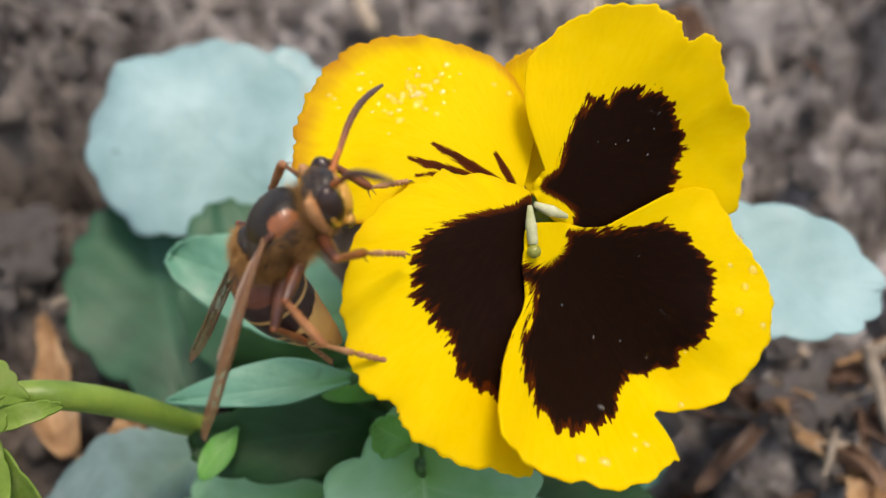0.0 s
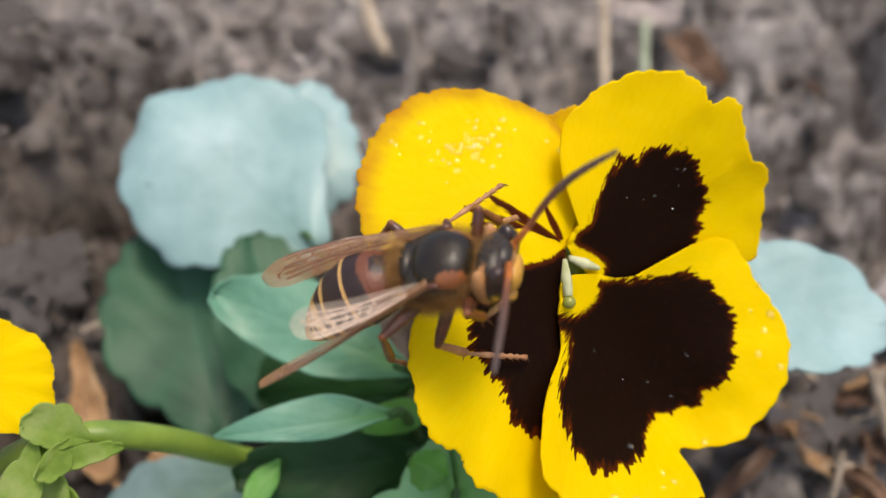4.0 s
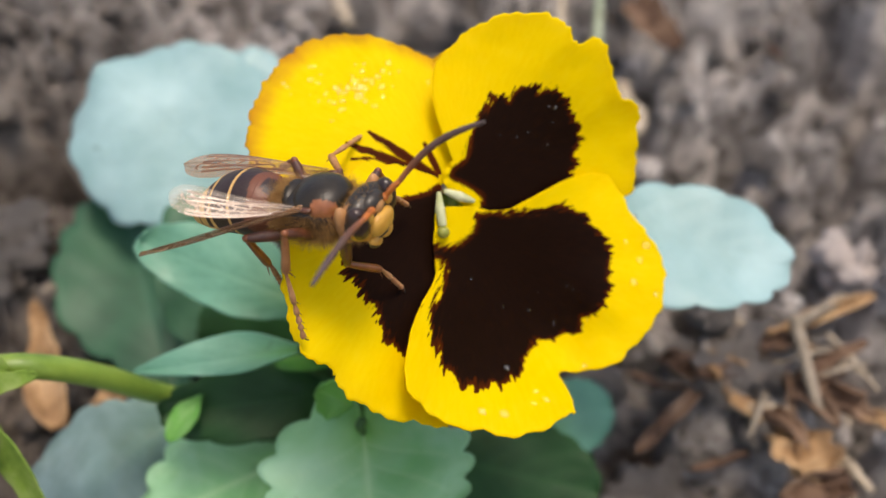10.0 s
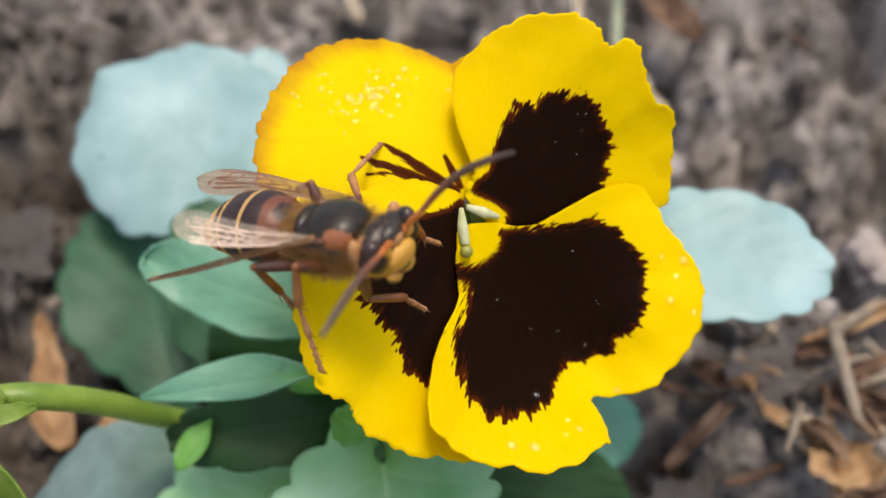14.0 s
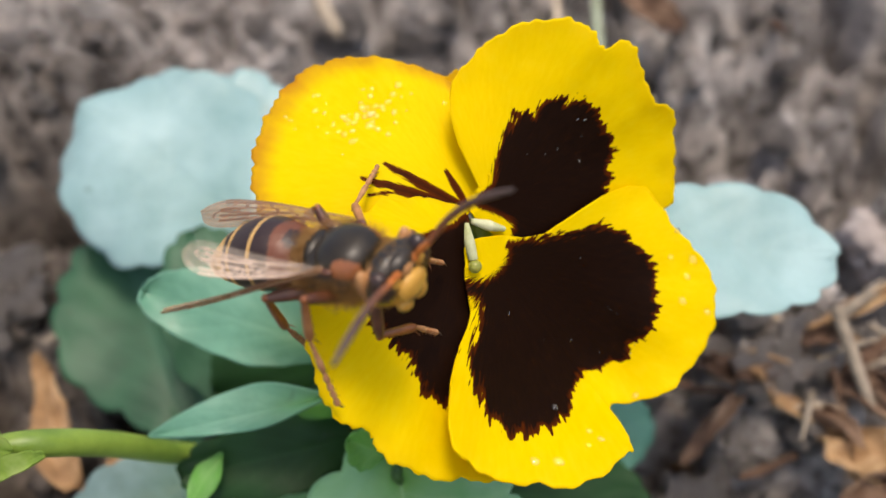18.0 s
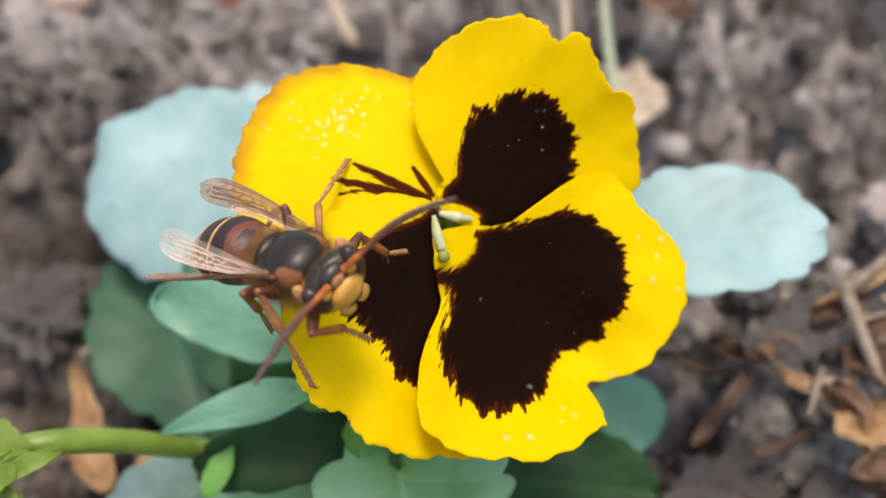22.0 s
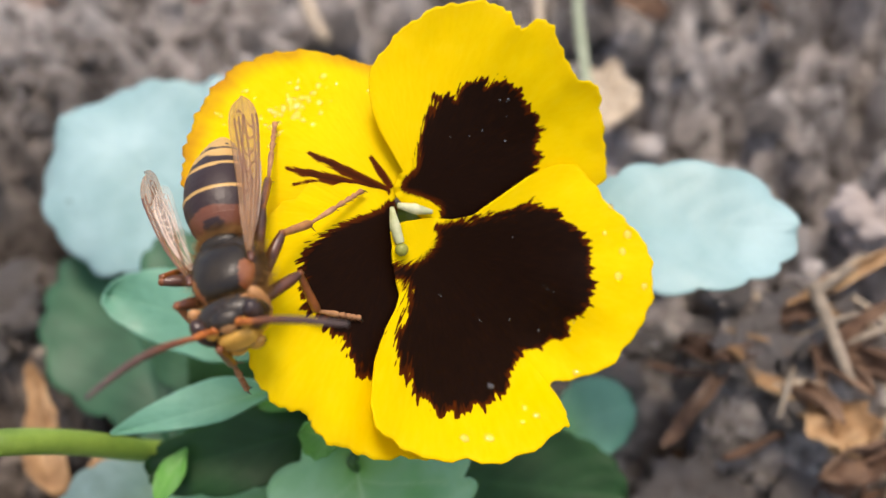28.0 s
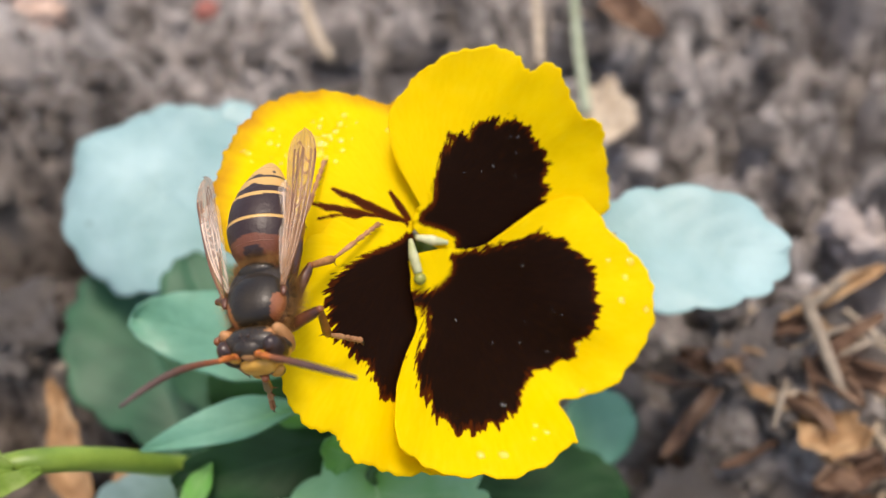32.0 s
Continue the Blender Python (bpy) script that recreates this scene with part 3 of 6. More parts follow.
leaf((-0.0205, 0.0917, 0.0395), (-0.0468, 0.0786, 0.0382), 0.026, (-0.1, -0.6, 0.8), LEAF_GREEN, "green scalloped pansy leaf close to the soil", 11, crenate=0.16, lobes=7)
leaf((-0.0052, 0.0826, 0.0676), (-0.0104, 0.0830, 0.0706), 0.0072, (0.2, -0.8, 0.45), LEAF_LIME, "small bright green pansy leaf beside a larger one", 12, crenate=0.18, lobes=5, fold=0.4, stalk=False)
leaf((-0.0171, 0.1115, 0.0314), (-0.0471, 0.1053, 0.0321), 0.016, (0.0, -0.6, 0.75), LEAF_SHADED, "inner pansy leaf, shade painted into its green", 13)
leaf((-0.0134, 0.1200, 0.0485), (-0.0452, 0.1190, 0.0414), 0.028, (0.1, -0.8, 0.45), LEAF_SHADED, "inner pansy leaf, shade painted into its green", 14)
leaf((-0.0069, 0.1200, 0.0330), (-0.0396, 0.1001, 0.0198), 0.036, (0.1, -0.85, 0.35), LEAF_SHADED, "lower pansy leaf, shade painted into its green", 15)
leaf((-0.0076, 0.1099, 0.0519), (-0.0275, 0.0977, 0.0375), 0.024, (0.1, -0.9, 0.2), LEAF_SHADED, "inner pansy leaf standing upright, shade painted into its green", 16)
leaf((-0.0241, 0.1339, 0.0345), (-0.0427, 0.1208, 0.0207), 0.034, (0.1, -0.9, 0.2), LEAF_SHADED, "inner pansy leaf standing upright, shade painted into its green", 17)
# added leaf that hides the stem's end, its shade in the colour
leaf((-0.0103, 0.0944, 0.0571), (-0.0405, 0.0862, 0.0600), 0.014, (0.0, -0.7, 0.7), LEAF_SHADED, "inner pansy leaf over a stem, shade painted into its green", 20, fold=0.15, crenate=0.12, lobes=6)
leaf((-0.0335, 0.0895, 0.0618), (-0.0382, 0.0820, 0.0596), 0.0048, (-0.1, -0.6, 0.75), LEAF_LIME, "narrow bright green leaf tip hanging down", 18, crenate=0.0, round_tip=0.0, stalk=False)
leaf((-0.0073, 0.0997, 0.0630), (-0.0186, 0.0927, 0.0677), 0.006, (0.1, -0.6, 0.75), LEAF_LIME, "narrow bright green leaf under a paler one", 19, crenate=0.0, round_tip=0.2, stalk=False)


# ---- main flower ----
FLOWER = Matrix.Translation((0.0115, 0.0899, 0.1078)) @ Matrix(((1.0000, -0.0000, -0.0000), (-0.0000, 0.6428, -0.7660), (0.0000, 0.7660, 0.6428))).to_4x4()


def signed_distance(p, poly):
    """Distance to a closed outline, positive inside."""
    a, b = poly, np.roll(poly, -1, axis=0)
    ab = b - a
    d2 = np.full(len(p), 1e9)
    inside = np.zeros(len(p), bool)
    for k in range(len(a)):
        ap = p - a[k]
        u = np.clip((ap @ ab[k]) / (ab[k] @ ab[k] + 1e-12), 0, 1)
        d2 = np.minimum(d2, ((ap - u[:, None] * ab[k]) ** 2).sum(1))
        cross = (a[k, 1] > p[:, 1]) != (b[k, 1] > p[:, 1])
        with np.errstate(divide="ignore", invalid="ignore"):
            inside ^= cross & (p[:, 0] < (b[k, 0] - a[k, 0]) * (p[:, 1] - a[k, 1]) / (b[k, 1] - a[k, 1] + 1e-15) + a[k, 0])
    return np.where(inside, 1, -1) * np.sqrt(d2)


def petal(parent, outline, base, sheet, blotch=None, streaks=(), rim=0.0, fray=1.0, seed=0, lift=0.0, label="", throat=None):
    """One petal in the flower's own plane (mm): rings from its claw to its rim, laid on a curved sheet."""
    nth, nr = 200, 46
    rimline = spline(outline, nth, closed=True)
    rng = np.random.default_rng(seed)
    ph = rng.uniform(0, 6.3, 8)
    base = np.array(base, float)
    rel = rimline - base
    # fine uneven rim
    k = np.arange(nth) / nth * 2 * np.pi
    wob = 1 + 0.006 * np.sin(17 * k + ph[0]) + 0.005 * np.sin(31 * k + ph[1]) + 0.005 * np.sin(53 * k + ph[2])
    rel = rel * wob[:, None]
    ss = np.linspace(0, 1, nr) ** 0.8
    pts = (base[None, None] + rel[:, None] * ss[None, :, None]).reshape(-1, 2)
    z = sheet(pts)
    s = np.tile(ss, nth)
    turn = np.unwrap(np.arctan2(rel[:, 1], rel[:, 0]))
    kk = np.repeat(turn, nr)
    z = z + s**4 * (0.28 * np.sin(8 * kk + ph[3]) + 0.17 * np.sin(15 * kk + ph[4]) + 0.10 * np.sin(27 * kk + ph[5])) + lift
    z = z + 0.25 * (value_noise(pts[:, 0] * 0.35 + 40, pts[:, 1] * 0.35 + 40, seed + 11) - 0.5) * s
    theta = np.arctan2(pts[:, 1] - base[1], pts[:, 0] - base[0])
    rad = np.linalg.norm(pts - base, axis=1)
    d = np.full(len(pts), -9.0)
    if blotch is not None:
        d = signed_distance(pts, spline(blotch, 90, closed=True))
    for a, b, w in streaks:
        a, b = np.array(a), np.array(b)
        ab = b - a
        u = np.clip(((pts - a) @ ab) / (ab @ ab), 0, 1)
        d = np.maximum(d, w * (0.5 + 0.7 * u) * (1.25 - u) - np.linalg.norm(pts - a - u[:, None] * ab, axis=1))
    if throat is not None:
        d = np.minimum(d, np.hypot((pts[:, 0] - throat[0]) / throat[2], (pts[:, 1] - throat[1]) / throat[3]) * 2.0 - 2.0)
    edge = rim * smooth(0.86, 1.0, s)
    verts = np.c_[pts, z] * 0.001
    faces = []
    for i in range(nth):
        n = (i + 1) % nth
        for j in range(nr - 1):
            faces.append((i * nr + j, i * nr + j + 1, n * nr + j + 1, n * nr + j))
    ob = mesh_object("petal", verts, faces, PETAL, parent, attrs={"blotch": d, "rim": edge, "fray": fray * (0.25 + 0.75 * smooth(4.0, 13.0, np.linalg.norm(pts, axis=1)))}, uvs=np.c_[theta * 14.0, rad], label=label)
    solid(ob, 0.00028)
    return ob


SHEET_UL = Sheet([(0, 0, -0.8), (-10.4, 7.9, 2), (-13.5, 13.7, -2.3), (-6, 20, -5), (-22, 15, -4), (-20, 4, 3), (0, 15, -4)])
SHEET_UR = Sheet([(0, 0, -2), (0, 15, -7), (5, 20, -6), (12, 15, -8)])
SHEET_TR = Sheet([(0, 0, 0.3), (19.8, 20.7, 0), (30, 11.7, -6.5), (12.3, 15.1, -1.1), (21.2, 6.8, -7.4), (17.3, 4.7, -6.3), (3.8, 8.1, 0.5), (1, 15, 1.5), (8, 24, 1.5)])
SHEET_LO = Sheet([(3, -4, -1), (26.5, -8, -9.4), (31.5, -7, -11), (24.4, -18.8, -8.1), (18.2, -29.5, -10), (13.5, -24.5, -9.5), (3.6, -29.1, 4.6), (5.3, -32.3, 7.5), (8.3, -32.7, 8.4), (-0.4, -10.3, 0.6), (-4, -22, 11.6), (15, 3, -4.3), (17, -33.5, 3)])
SHEET_LE = Sheet([(0, 0, -0.5), (-10.8, 3.9, 4.5), (-5, 1.5, 2.5), (-0.4, -10.3, -0.8), (-5.3, -22.3, 9.5), (-5, -25.5, 9.4), (-13, -24, 16), (-11.2, -7.9, 10), (-18, -2, 14), (-21, -10, 19), (-19, -18, 19), (0, -27, 5)])

flower = new("pansy_flower")
flower.matrix_world = FLOWER
tagged(flower, "open yellow pansy with dark brown blotches and dew drops", "flower")
upper_petal = petal(flower, [(-0.5, 0.2), (-4.3, 0.2), (-12.9, -0.6), (-20.8, -1.5), (-26.1, 1), (-28.1, 5.2), (-28.5, 9), (-28.2, 12.5), (-26.7, 16.5), (-24.7, 19.6), (-21.8, 22.6), (-17.9, 24), (-13.5, 24.2), (-8.3, 23), (-4.4, 21.3), (-1.9, 19.9), (0.2, 17.8), (2.6, 13.4), (2.9, 8.6), (1, 3.6)], (0.5, 1.0), SHEET_UL, streaks=[((-1.2, 1.6), (-10.6, 8.0), 1.0), ((-1.4, 1.4), (-13.6, 6.3), 1.1), ((-0.6, 2.2), (-2.6, 6.4), 0.75), ((-9.6, 4.2), (-13.2, 4.0), 0.4)], rim=0.9, fray=0.32, seed=1, label="upper yellow petal with thin dark streaks and a browned rim")
petal(flower, [(0.1, 0.8), (-2.7, 8.1), (-3.8, 16), (-2.8, 18.9), (-0.3, 20.5), (2.8, 21.4), (8.2, 21.9), (13.1, 18.7), (12.2, 10.8), (4.8, 3.6)], (1.0, 2.0), SHEET_UR, rim=0.7, seed=2, label="hind yellow petal, mostly covered")
side_petal = petal(flower, [(0.2, 0.6), (0.9, 3.2), (3.1, 5), (2.1, 6.6), (-0.3, 9.1), (-1.2, 13.4), (-0.7, 17.4), (1.8, 20.3), (4.1, 22.3), (7.5, 23.9), (11.1, 24.8), (15.5, 24.6), (18.1, 23.5), (19.4, 21.5), (20.6, 20.5), (22.5, 21.6), (24.7, 20.1), (25.5, 16.9), (27.4, 13.5), (30.3, 11.7), (30.2, 7.7), (30.5, 3.3), (29, -1.4), (21.3, -2.7), (12.8, -4.7), (4.5, -3.6)], (2.5, 1.5), SHEET_TR, blotch=[(1, 1.3), (1.6, 3), (3.3, 4.3), (4.3, 8.3), (6.4, 11.8), (7.5, 13.3), (9.6, 13.5), (12.4, 15), (15.6, 14.3), (18.8, 13.5), (19.9, 11.5), (21.3, 8.9), (20.8, 4.6), (20.2, 1.4), (21.3, -3.1), (9.5, -5.5), (5.6, -3.8), (5.5, -1.5), (3.3, 0.1)], rim=0.12, seed=3, label="side petal with a frayed dark brown blotch")
left_petal = petal(flower, [(-0.3, 0.4), (-3.1, 2.3), (-6.2, 3.2), (-8.6, 3), (-10.6, 3.7), (-12, 1.9), (-13.3, 1.7), (-14.6, 0.6), (-16.3, -1.1), (-17.8, -4.3), (-18.6, -8.8), (-18.6, -13.4), (-17.8, -17.5), (-16.7, -20.6), (-14.8, -22.9), (-12.6, -24.4), (-12.2, -26.3), (-9.7, -28.9), (-6.6, -31.2), (-2.2, -32.9), (1.2, -33.2), (1.4, -26.2), (0.8, -18.8), (-0.2, -11.1), (-0.5, -5.6)], (-1.5, -3.0), SHEET_LE, blotch=[(-0.1, 0.4), (-2.7, -0.8), (-7, -2), (-10, -3.3), (-12, -5.6), (-12.5, -8.7), (-12, -12.6), (-9.5, -15.6), (-7.5, -18.8), (-6.5, -21.6), (-4.6, -23), (-1.9, -24.5), (0.5, -18.7), (0.5, -5.8)], rim=0.15, seed=4, label="side petal on which the hornet clings")
lower_petal = petal(flower, [(-0.7, -3.4), (3.6, -2.9), (7.6, -3.5), (12, -2.9), (15.6, -0.9), (20.1, 1.6), (24.5, 2.1), (27.4, -0.1), (29.6, -4.6), (32.7, -8), (34.5, -12.2), (34.6, -16.5), (32.6, -21.3), (28.7, -25.8), (23, -28.5), (17.5, -29), (18.2, -30.5), (18.8, -32.6), (17.4, -33.8), (10.5, -34.6), (5.1, -33.7), (-0.5, -31.5), (-3.8, -28.7), (-5.2, -25.4), (-4.8, -21.3), (-3.7, -17.6), (-2.2, -15.1), (-1.2, -12.6), (-1.3, -10.2), (-1.5, -8.5), (-1.2, -6.2)], (3.0, -7.0), SHEET_LO, blotch=[(-2.3, -10.1), (-2, -8.2), (0.9, -8.6), (3.7, -7.1), (4.7, -5.3), (4.9, -3.8), (12.5, -3.4), (17.8, -2.6), (21.4, -3.7), (24.2, -7), (25.9, -8.7), (26.1, -14.1), (25, -18), (22.1, -20.6), (19.3, -23.4), (14.2, -24.3), (12.6, -25.6), (11, -28.5), (7.5, -29), (2.7, -28.5), (1.2, -27.1), (-1.3, -23.2), (-2, -20.2), (-2.1, -17.6), (-1.1, -15.3), (-0.1, -12.8), (-0.4, -11.1)], rim=0.06, seed=5, lift=0.4, label="large lower petal with a wide dark brown blotch")


def build_centre():
    tube("style", [(-0.0005, -0.0008, 0.0016), (-0.0004, -0.0033, 0.0020), (-0.0001, -0.0057, 0.0018)], [0.0003, 0.00075, 0.00065], THROAT, flower, label="pale green style")
    bm = bmesh.new()
    bmesh.ops.create_uvsphere(bm, u_segments=16, v_segments=10, radius=0.00092, matrix=Matrix.Translation((0.0, -0.0066, 0.0019)))
    part("stigma", bm, STIGMA, flower, "round pale green stigma")
    tube("throat", [(0.0002, -0.0006, 0.0006), (0.0024, -0.0014, -0.0002), (0.0046, -0.0021, -0.0011)], [0.0004, 0.0008, 0.0003], THROAT, flower, label="greenish white hairy throat")
    # stalk and sepals behind the petals
    inv = FLOWER.inverted()
    down = [(0.002, -0.002, -0.004), (0.004, -0.003, -0.014), (0.004, -0.014, -0.022)]
    foot = inv @ Vector((ROOT.x + 0.006, ROOT.y, 0.002))
    tube("stalk", down + [tuple(foot * 0.55 + Vector((0.004, -0.01, -0.01))), tuple(foot)], [0.0014, 0.0013, 0.0014, 0.0016, 0.0018], STEM, flower, count=40)
    for k in range(5):
        a = 2 * math.pi * k / 5 + 0.4
        v, f = tube_data([(0.002, -0.002, -0.006), (0.002 + 0.005 * math.cos(a), -0.002 + 0.005 * math.sin(a), -0.0062), (0.002 + 0.012 * math.cos(a), -0.002 + 0.012 * math.sin(a), -0.011)], [0.0012, 0.0016, 0.0003], 8, 12)
        mesh_object("sepal", v, f, STEM, flower)


build_centre()


def build_drops():
    rng = random.Random(9)
    places = [(SHEET_LO, 31.8, -9.3, 0.55), (SHEET_LO, 30.6, -11.6, 0.45), (SHEET_LO, 29.4, -15.0, 0.5), (SHEET_LO, 33.0, -17.0, 0.4), (SHEET_LO, 28.4, -8.6, 0.3), (SHEET_LO, 21.5, -28.0, 0.4), (SHEET_LO, 4.9, -31.6, 0.55), (SHEET_LO, 8.0, -32.2, 0.6), (SHEET_LO, 13.2, -30.4, 0.35), (SHEET_LO, 12.6, -31.6, 0.3), (SHEET_LO, 14.6, -31.6, 0.45), (SHEET_LO, 9.0, -27.0, 0.4), (SHEET_LO, 4.0, -13.6, 0.2), (SHEET_LO, 13.0, -19.0, 0.16), (SHEET_LO, 29.9, -4.9, 0.35)]
    for k in range(10):
        places.append((SHEET_LO, rng.uniform(6, 24), rng.uniform(-22, -6), rng.uniform(0.06, 0.11)))
    for k in range(70):
        places.append((SHEET_UL, rng.gauss(-13, 4.5), min(19.0, rng.gauss(15.5, 2.4)), rng.uniform(0.14, 0.42)))
    for k in range(8):
        places.append((SHEET_TR, rng.uniform(8, 18), rng.uniform(6, 12), rng.uniform(0.08, 0.14)))
    bm = bmesh.new()
    bmesh.ops.create_uvsphere(bm, u_segments=14, v_segments=9, radius=0.001)
    me = bpy.data.meshes.new("dew_drop")
    bm.to_mesh(me)
    bm.free()
    me.materials.append(DROP)
    me.polygons.foreach_set("use_smooth", [True] * len(me.polygons))
    carriers = {SHEET_LO: lower_petal, SHEET_UL: upper_petal, SHEET_TR: side_petal}
    tops = {k: np.array([v.co for v in ob.data.vertices]) * 1000 for k, ob in carriers.items()}
    for sheet, x, y, r in places:
        e = 0.05
        z = sheet([(x, y), (x + e, y), (x, y + e)])
        n = Vector((-(z[1] - z[0]) / e, -(z[2] - z[0]) / e, 1)).normalized()
        cloud = tops[sheet]
        top = cloud[np.argmin((cloud[:, 0] - x) ** 2 + (cloud[:, 1] - y) ** 2)][2]
        ob = new("dew_drop", me)
        ob.parent = carriers[sheet]
        rot = n.to_track_quat("Z", "Y")
        ob.matrix_basis = Matrix.LocRotScale(Vector((x, y, top + 0.16)) * 0.001 + n * r * 0.0002, rot, (r * 1.35, r * rng.uniform(1.1, 1.45), r * 0.9))
        ob.visible_shadow = False


build_drops()


# ---- the neighbouring flower with its stems ----
def neighbour_flower():
    thing = new("pansy_flower")
    at = Vector((-0.0592 - 0.0211, 0.0812, 0.0945))
    thing.matrix_world = Matrix.Translation(at) @ FLOWER.to_3x3().to_4x4() @ pose(0, 0, 0, 0, 12, 0)
    flat = Sheet([(0, 0, 0), (20, 0, 1), (-20, 0, 2), (0, 20, -2), (0, -20, 3)])
    for k, (a, r, w) in enumerate(((150, 20, 16), (85, 18, 15), (215, 20, 15), (-8, 20.5, 17), (285, 20, 17))):
        ca, sa = math.cos(radians(a)), math.sin(radians(a))
        ring = []
        for j in range(16):
            b = 2 * math.pi * j / 16
            q = 1 + 0.05 * math.sin(3 * b + k) + 0.06 * math.cos(5 * b + k)
            lx, ly = r * 0.5 + r * 0.5 * math.cos(b) * q, w * 0.5 * math.sin(b) * q
            ring.append((ca * lx - sa * ly, sa * lx + ca * ly))
        petal(thing, ring, (ca * r * 0.3, sa * r * 0.3), flat, rim=0.15, seed=20 + k, lift=0.5 * k)
    inv = thing.matrix_world.inverted()

    def green(name, points, radii, count=40):
        tube(name, [tuple(inv @ Vector(p)) for p in points], radii, STEM, thing, 12, count)

    green("stalk", [(-0.0723, 0.0773, 0.0772), (-0.0649, 0.0776, 0.0817), (-0.0584, 0.0787, 0.0827), (-0.0523, 0.0808, 0.0801), (-0.0475, 0.0864, 0.0711), (-0.0427, 0.0936, 0.0579), (-0.0340, 0.1010, 0.0447), (-0.0217, 0.1076, 0.0334), (ROOT.x - 0.004, ROOT.y + 0.004, 0.004)], [0.0016, 0.0019, 0.0021, 0.00215, 0.0021, 0.0020, 0.0019, 0.0018])
    # withered bracts and sepals hanging from the joint
    for base, tip, width, facing, seed in (((-0.0561, 0.0766, 0.0846), (-0.0642, 0.0758, 0.0887), 0.0062, (0.1, -0.6, 0.8), 1), ((-0.0616, 0.0729, 0.0823), (-0.0509, 0.0746, 0.0851), 0.0030, (0.0, -0.7, 0.6), 2), ((-0.0620, 0.0765, 0.0849), (-0.0581, 0.0609, 0.0671), 0.0068, (0.3, -0.9, 0.2), 3), ((-0.0613, 0.0742, 0.0807), (-0.0522, 0.0614, 0.0627), 0.0060, (-0.3, -0.9, 0.3), 4), ((-0.0623, 0.0752, 0.0864), (-0.0649, 0.0610, 0.0735), 0.0060, (0.2, -0.9, 0.2), 5), ((-0.0583, 0.0759, 0.0855), (-0.0609, 0.0697, 0.0847), 0.0040, (0.4, -0.8, 0.4), 6)):
        length = (Vector(tip) - Vector(base)).length
        ob = leaf_mesh("bract", length, width, BRACT, thing, 60 + seed, crenate=0.14, lobes=5, cup=-0.1, bend=0.10 * (-1) ** seed, fold=0.12, round_tip=0.3, lean=0.3 * (-1) ** seed, thick=0.0003)
        ob.matrix_basis = inv @ frame_from(base, tip, facing)
    tagged(thing, "yellow pansy flower on an arching light green stem", "flower")


neighbour_flower()


# ---- litter on the soil ----
def twig(points, radii, material, label, category="twig"):
    thing_base = Vector(points[0])
    v, f = tube_data([tuple(Vector(p) - thing_base) for p in points], radii, 9, 28)
    rng = np.random.default_rng(len(label))
    v = [tuple(np.array(q) * (1 + 0.02 * rng.standard_normal())) for q in v]
    ob = mesh_object("dry_twig" if category == "twig" else "grass_stalk", v, f, material)
    ob.location = thing_base
    tagged(ob, label, category, "litter on the soil")


twig([(0.0964, 0.1132, 0.0226), (0.0955, 0.1231, 0.0277), (0.0942, 0.1341, 0.0341)], [0.0012, 0.0014, 0.0016], DULL_STRAW, "pale broken plant stalk on the soil")
twig([(0.0945, 0.1327, 0.0326), (0.1005, 0.1368, 0.0324), (0.1088, 0.1421, 0.0321)], [0.0013, 0.0014, 0.0016], DULL_STRAW, "short pale broken stalk leaning on another")
twig([(-0.0365, 0.3386, 0.0381), (-0.0323, 0.3199, 0.0319), (-0.0255, 0.2984, 0.0299)], [0.0022, 0.0032, 0.0026], STRAW, "pale dry stalk lying on the soil")
twig([(0.0561, 0.3097, 0.0470), (0.0543, 0.2891, 0.0388), (0.0505, 0.2589, 0.0351)], [0.0018, 0.0018, 0.0016], STRAW, "thin upright dry grass stalk", "grass")
twig([(0.0682, 0.2905, 0.0474), (0.0653, 0.2682, 0.0371), (0.0617, 0.2343, 0.0289)], [0.0015, 0.0018, 0.0018], mat_plain("grass_stalk", [(0.3, (0.22, 0.26, 0.16)), (0.7, (0.42, 0.46, 0.32))], 150, 0.6), "thin upright grey-green grass stalk", "grass")
twig([(0.1180, 0.3434, 0.0242), (0.1320, 0.3381, 0.0179), (0.1405, 0.3253, 0.0104), (0.1467, 0.3045, 0.0089)], [0.0014, 0.0022, 0.0028, 0.0015], DRY_LEAF, "curved reddish-brown dry stalk on the soil")
twig([(0.1076, 0.1181, 0.0020), (0.1070, 0.1092, 0.0070), (0.1091, 0.1029, 0.0073)], [0.001, 0.0015, 0.001], STRAW, "pale splinter of stalk on the soil")
twig([(-0.0977, 0.1575, 0.0246), (-0.0900, 0.1600, 0.0272), (-0.0830, 0.1636, 0.0309)], [0.0006, 0.0012, 0.0006], STRAW, "thin pale stalk on the soil")


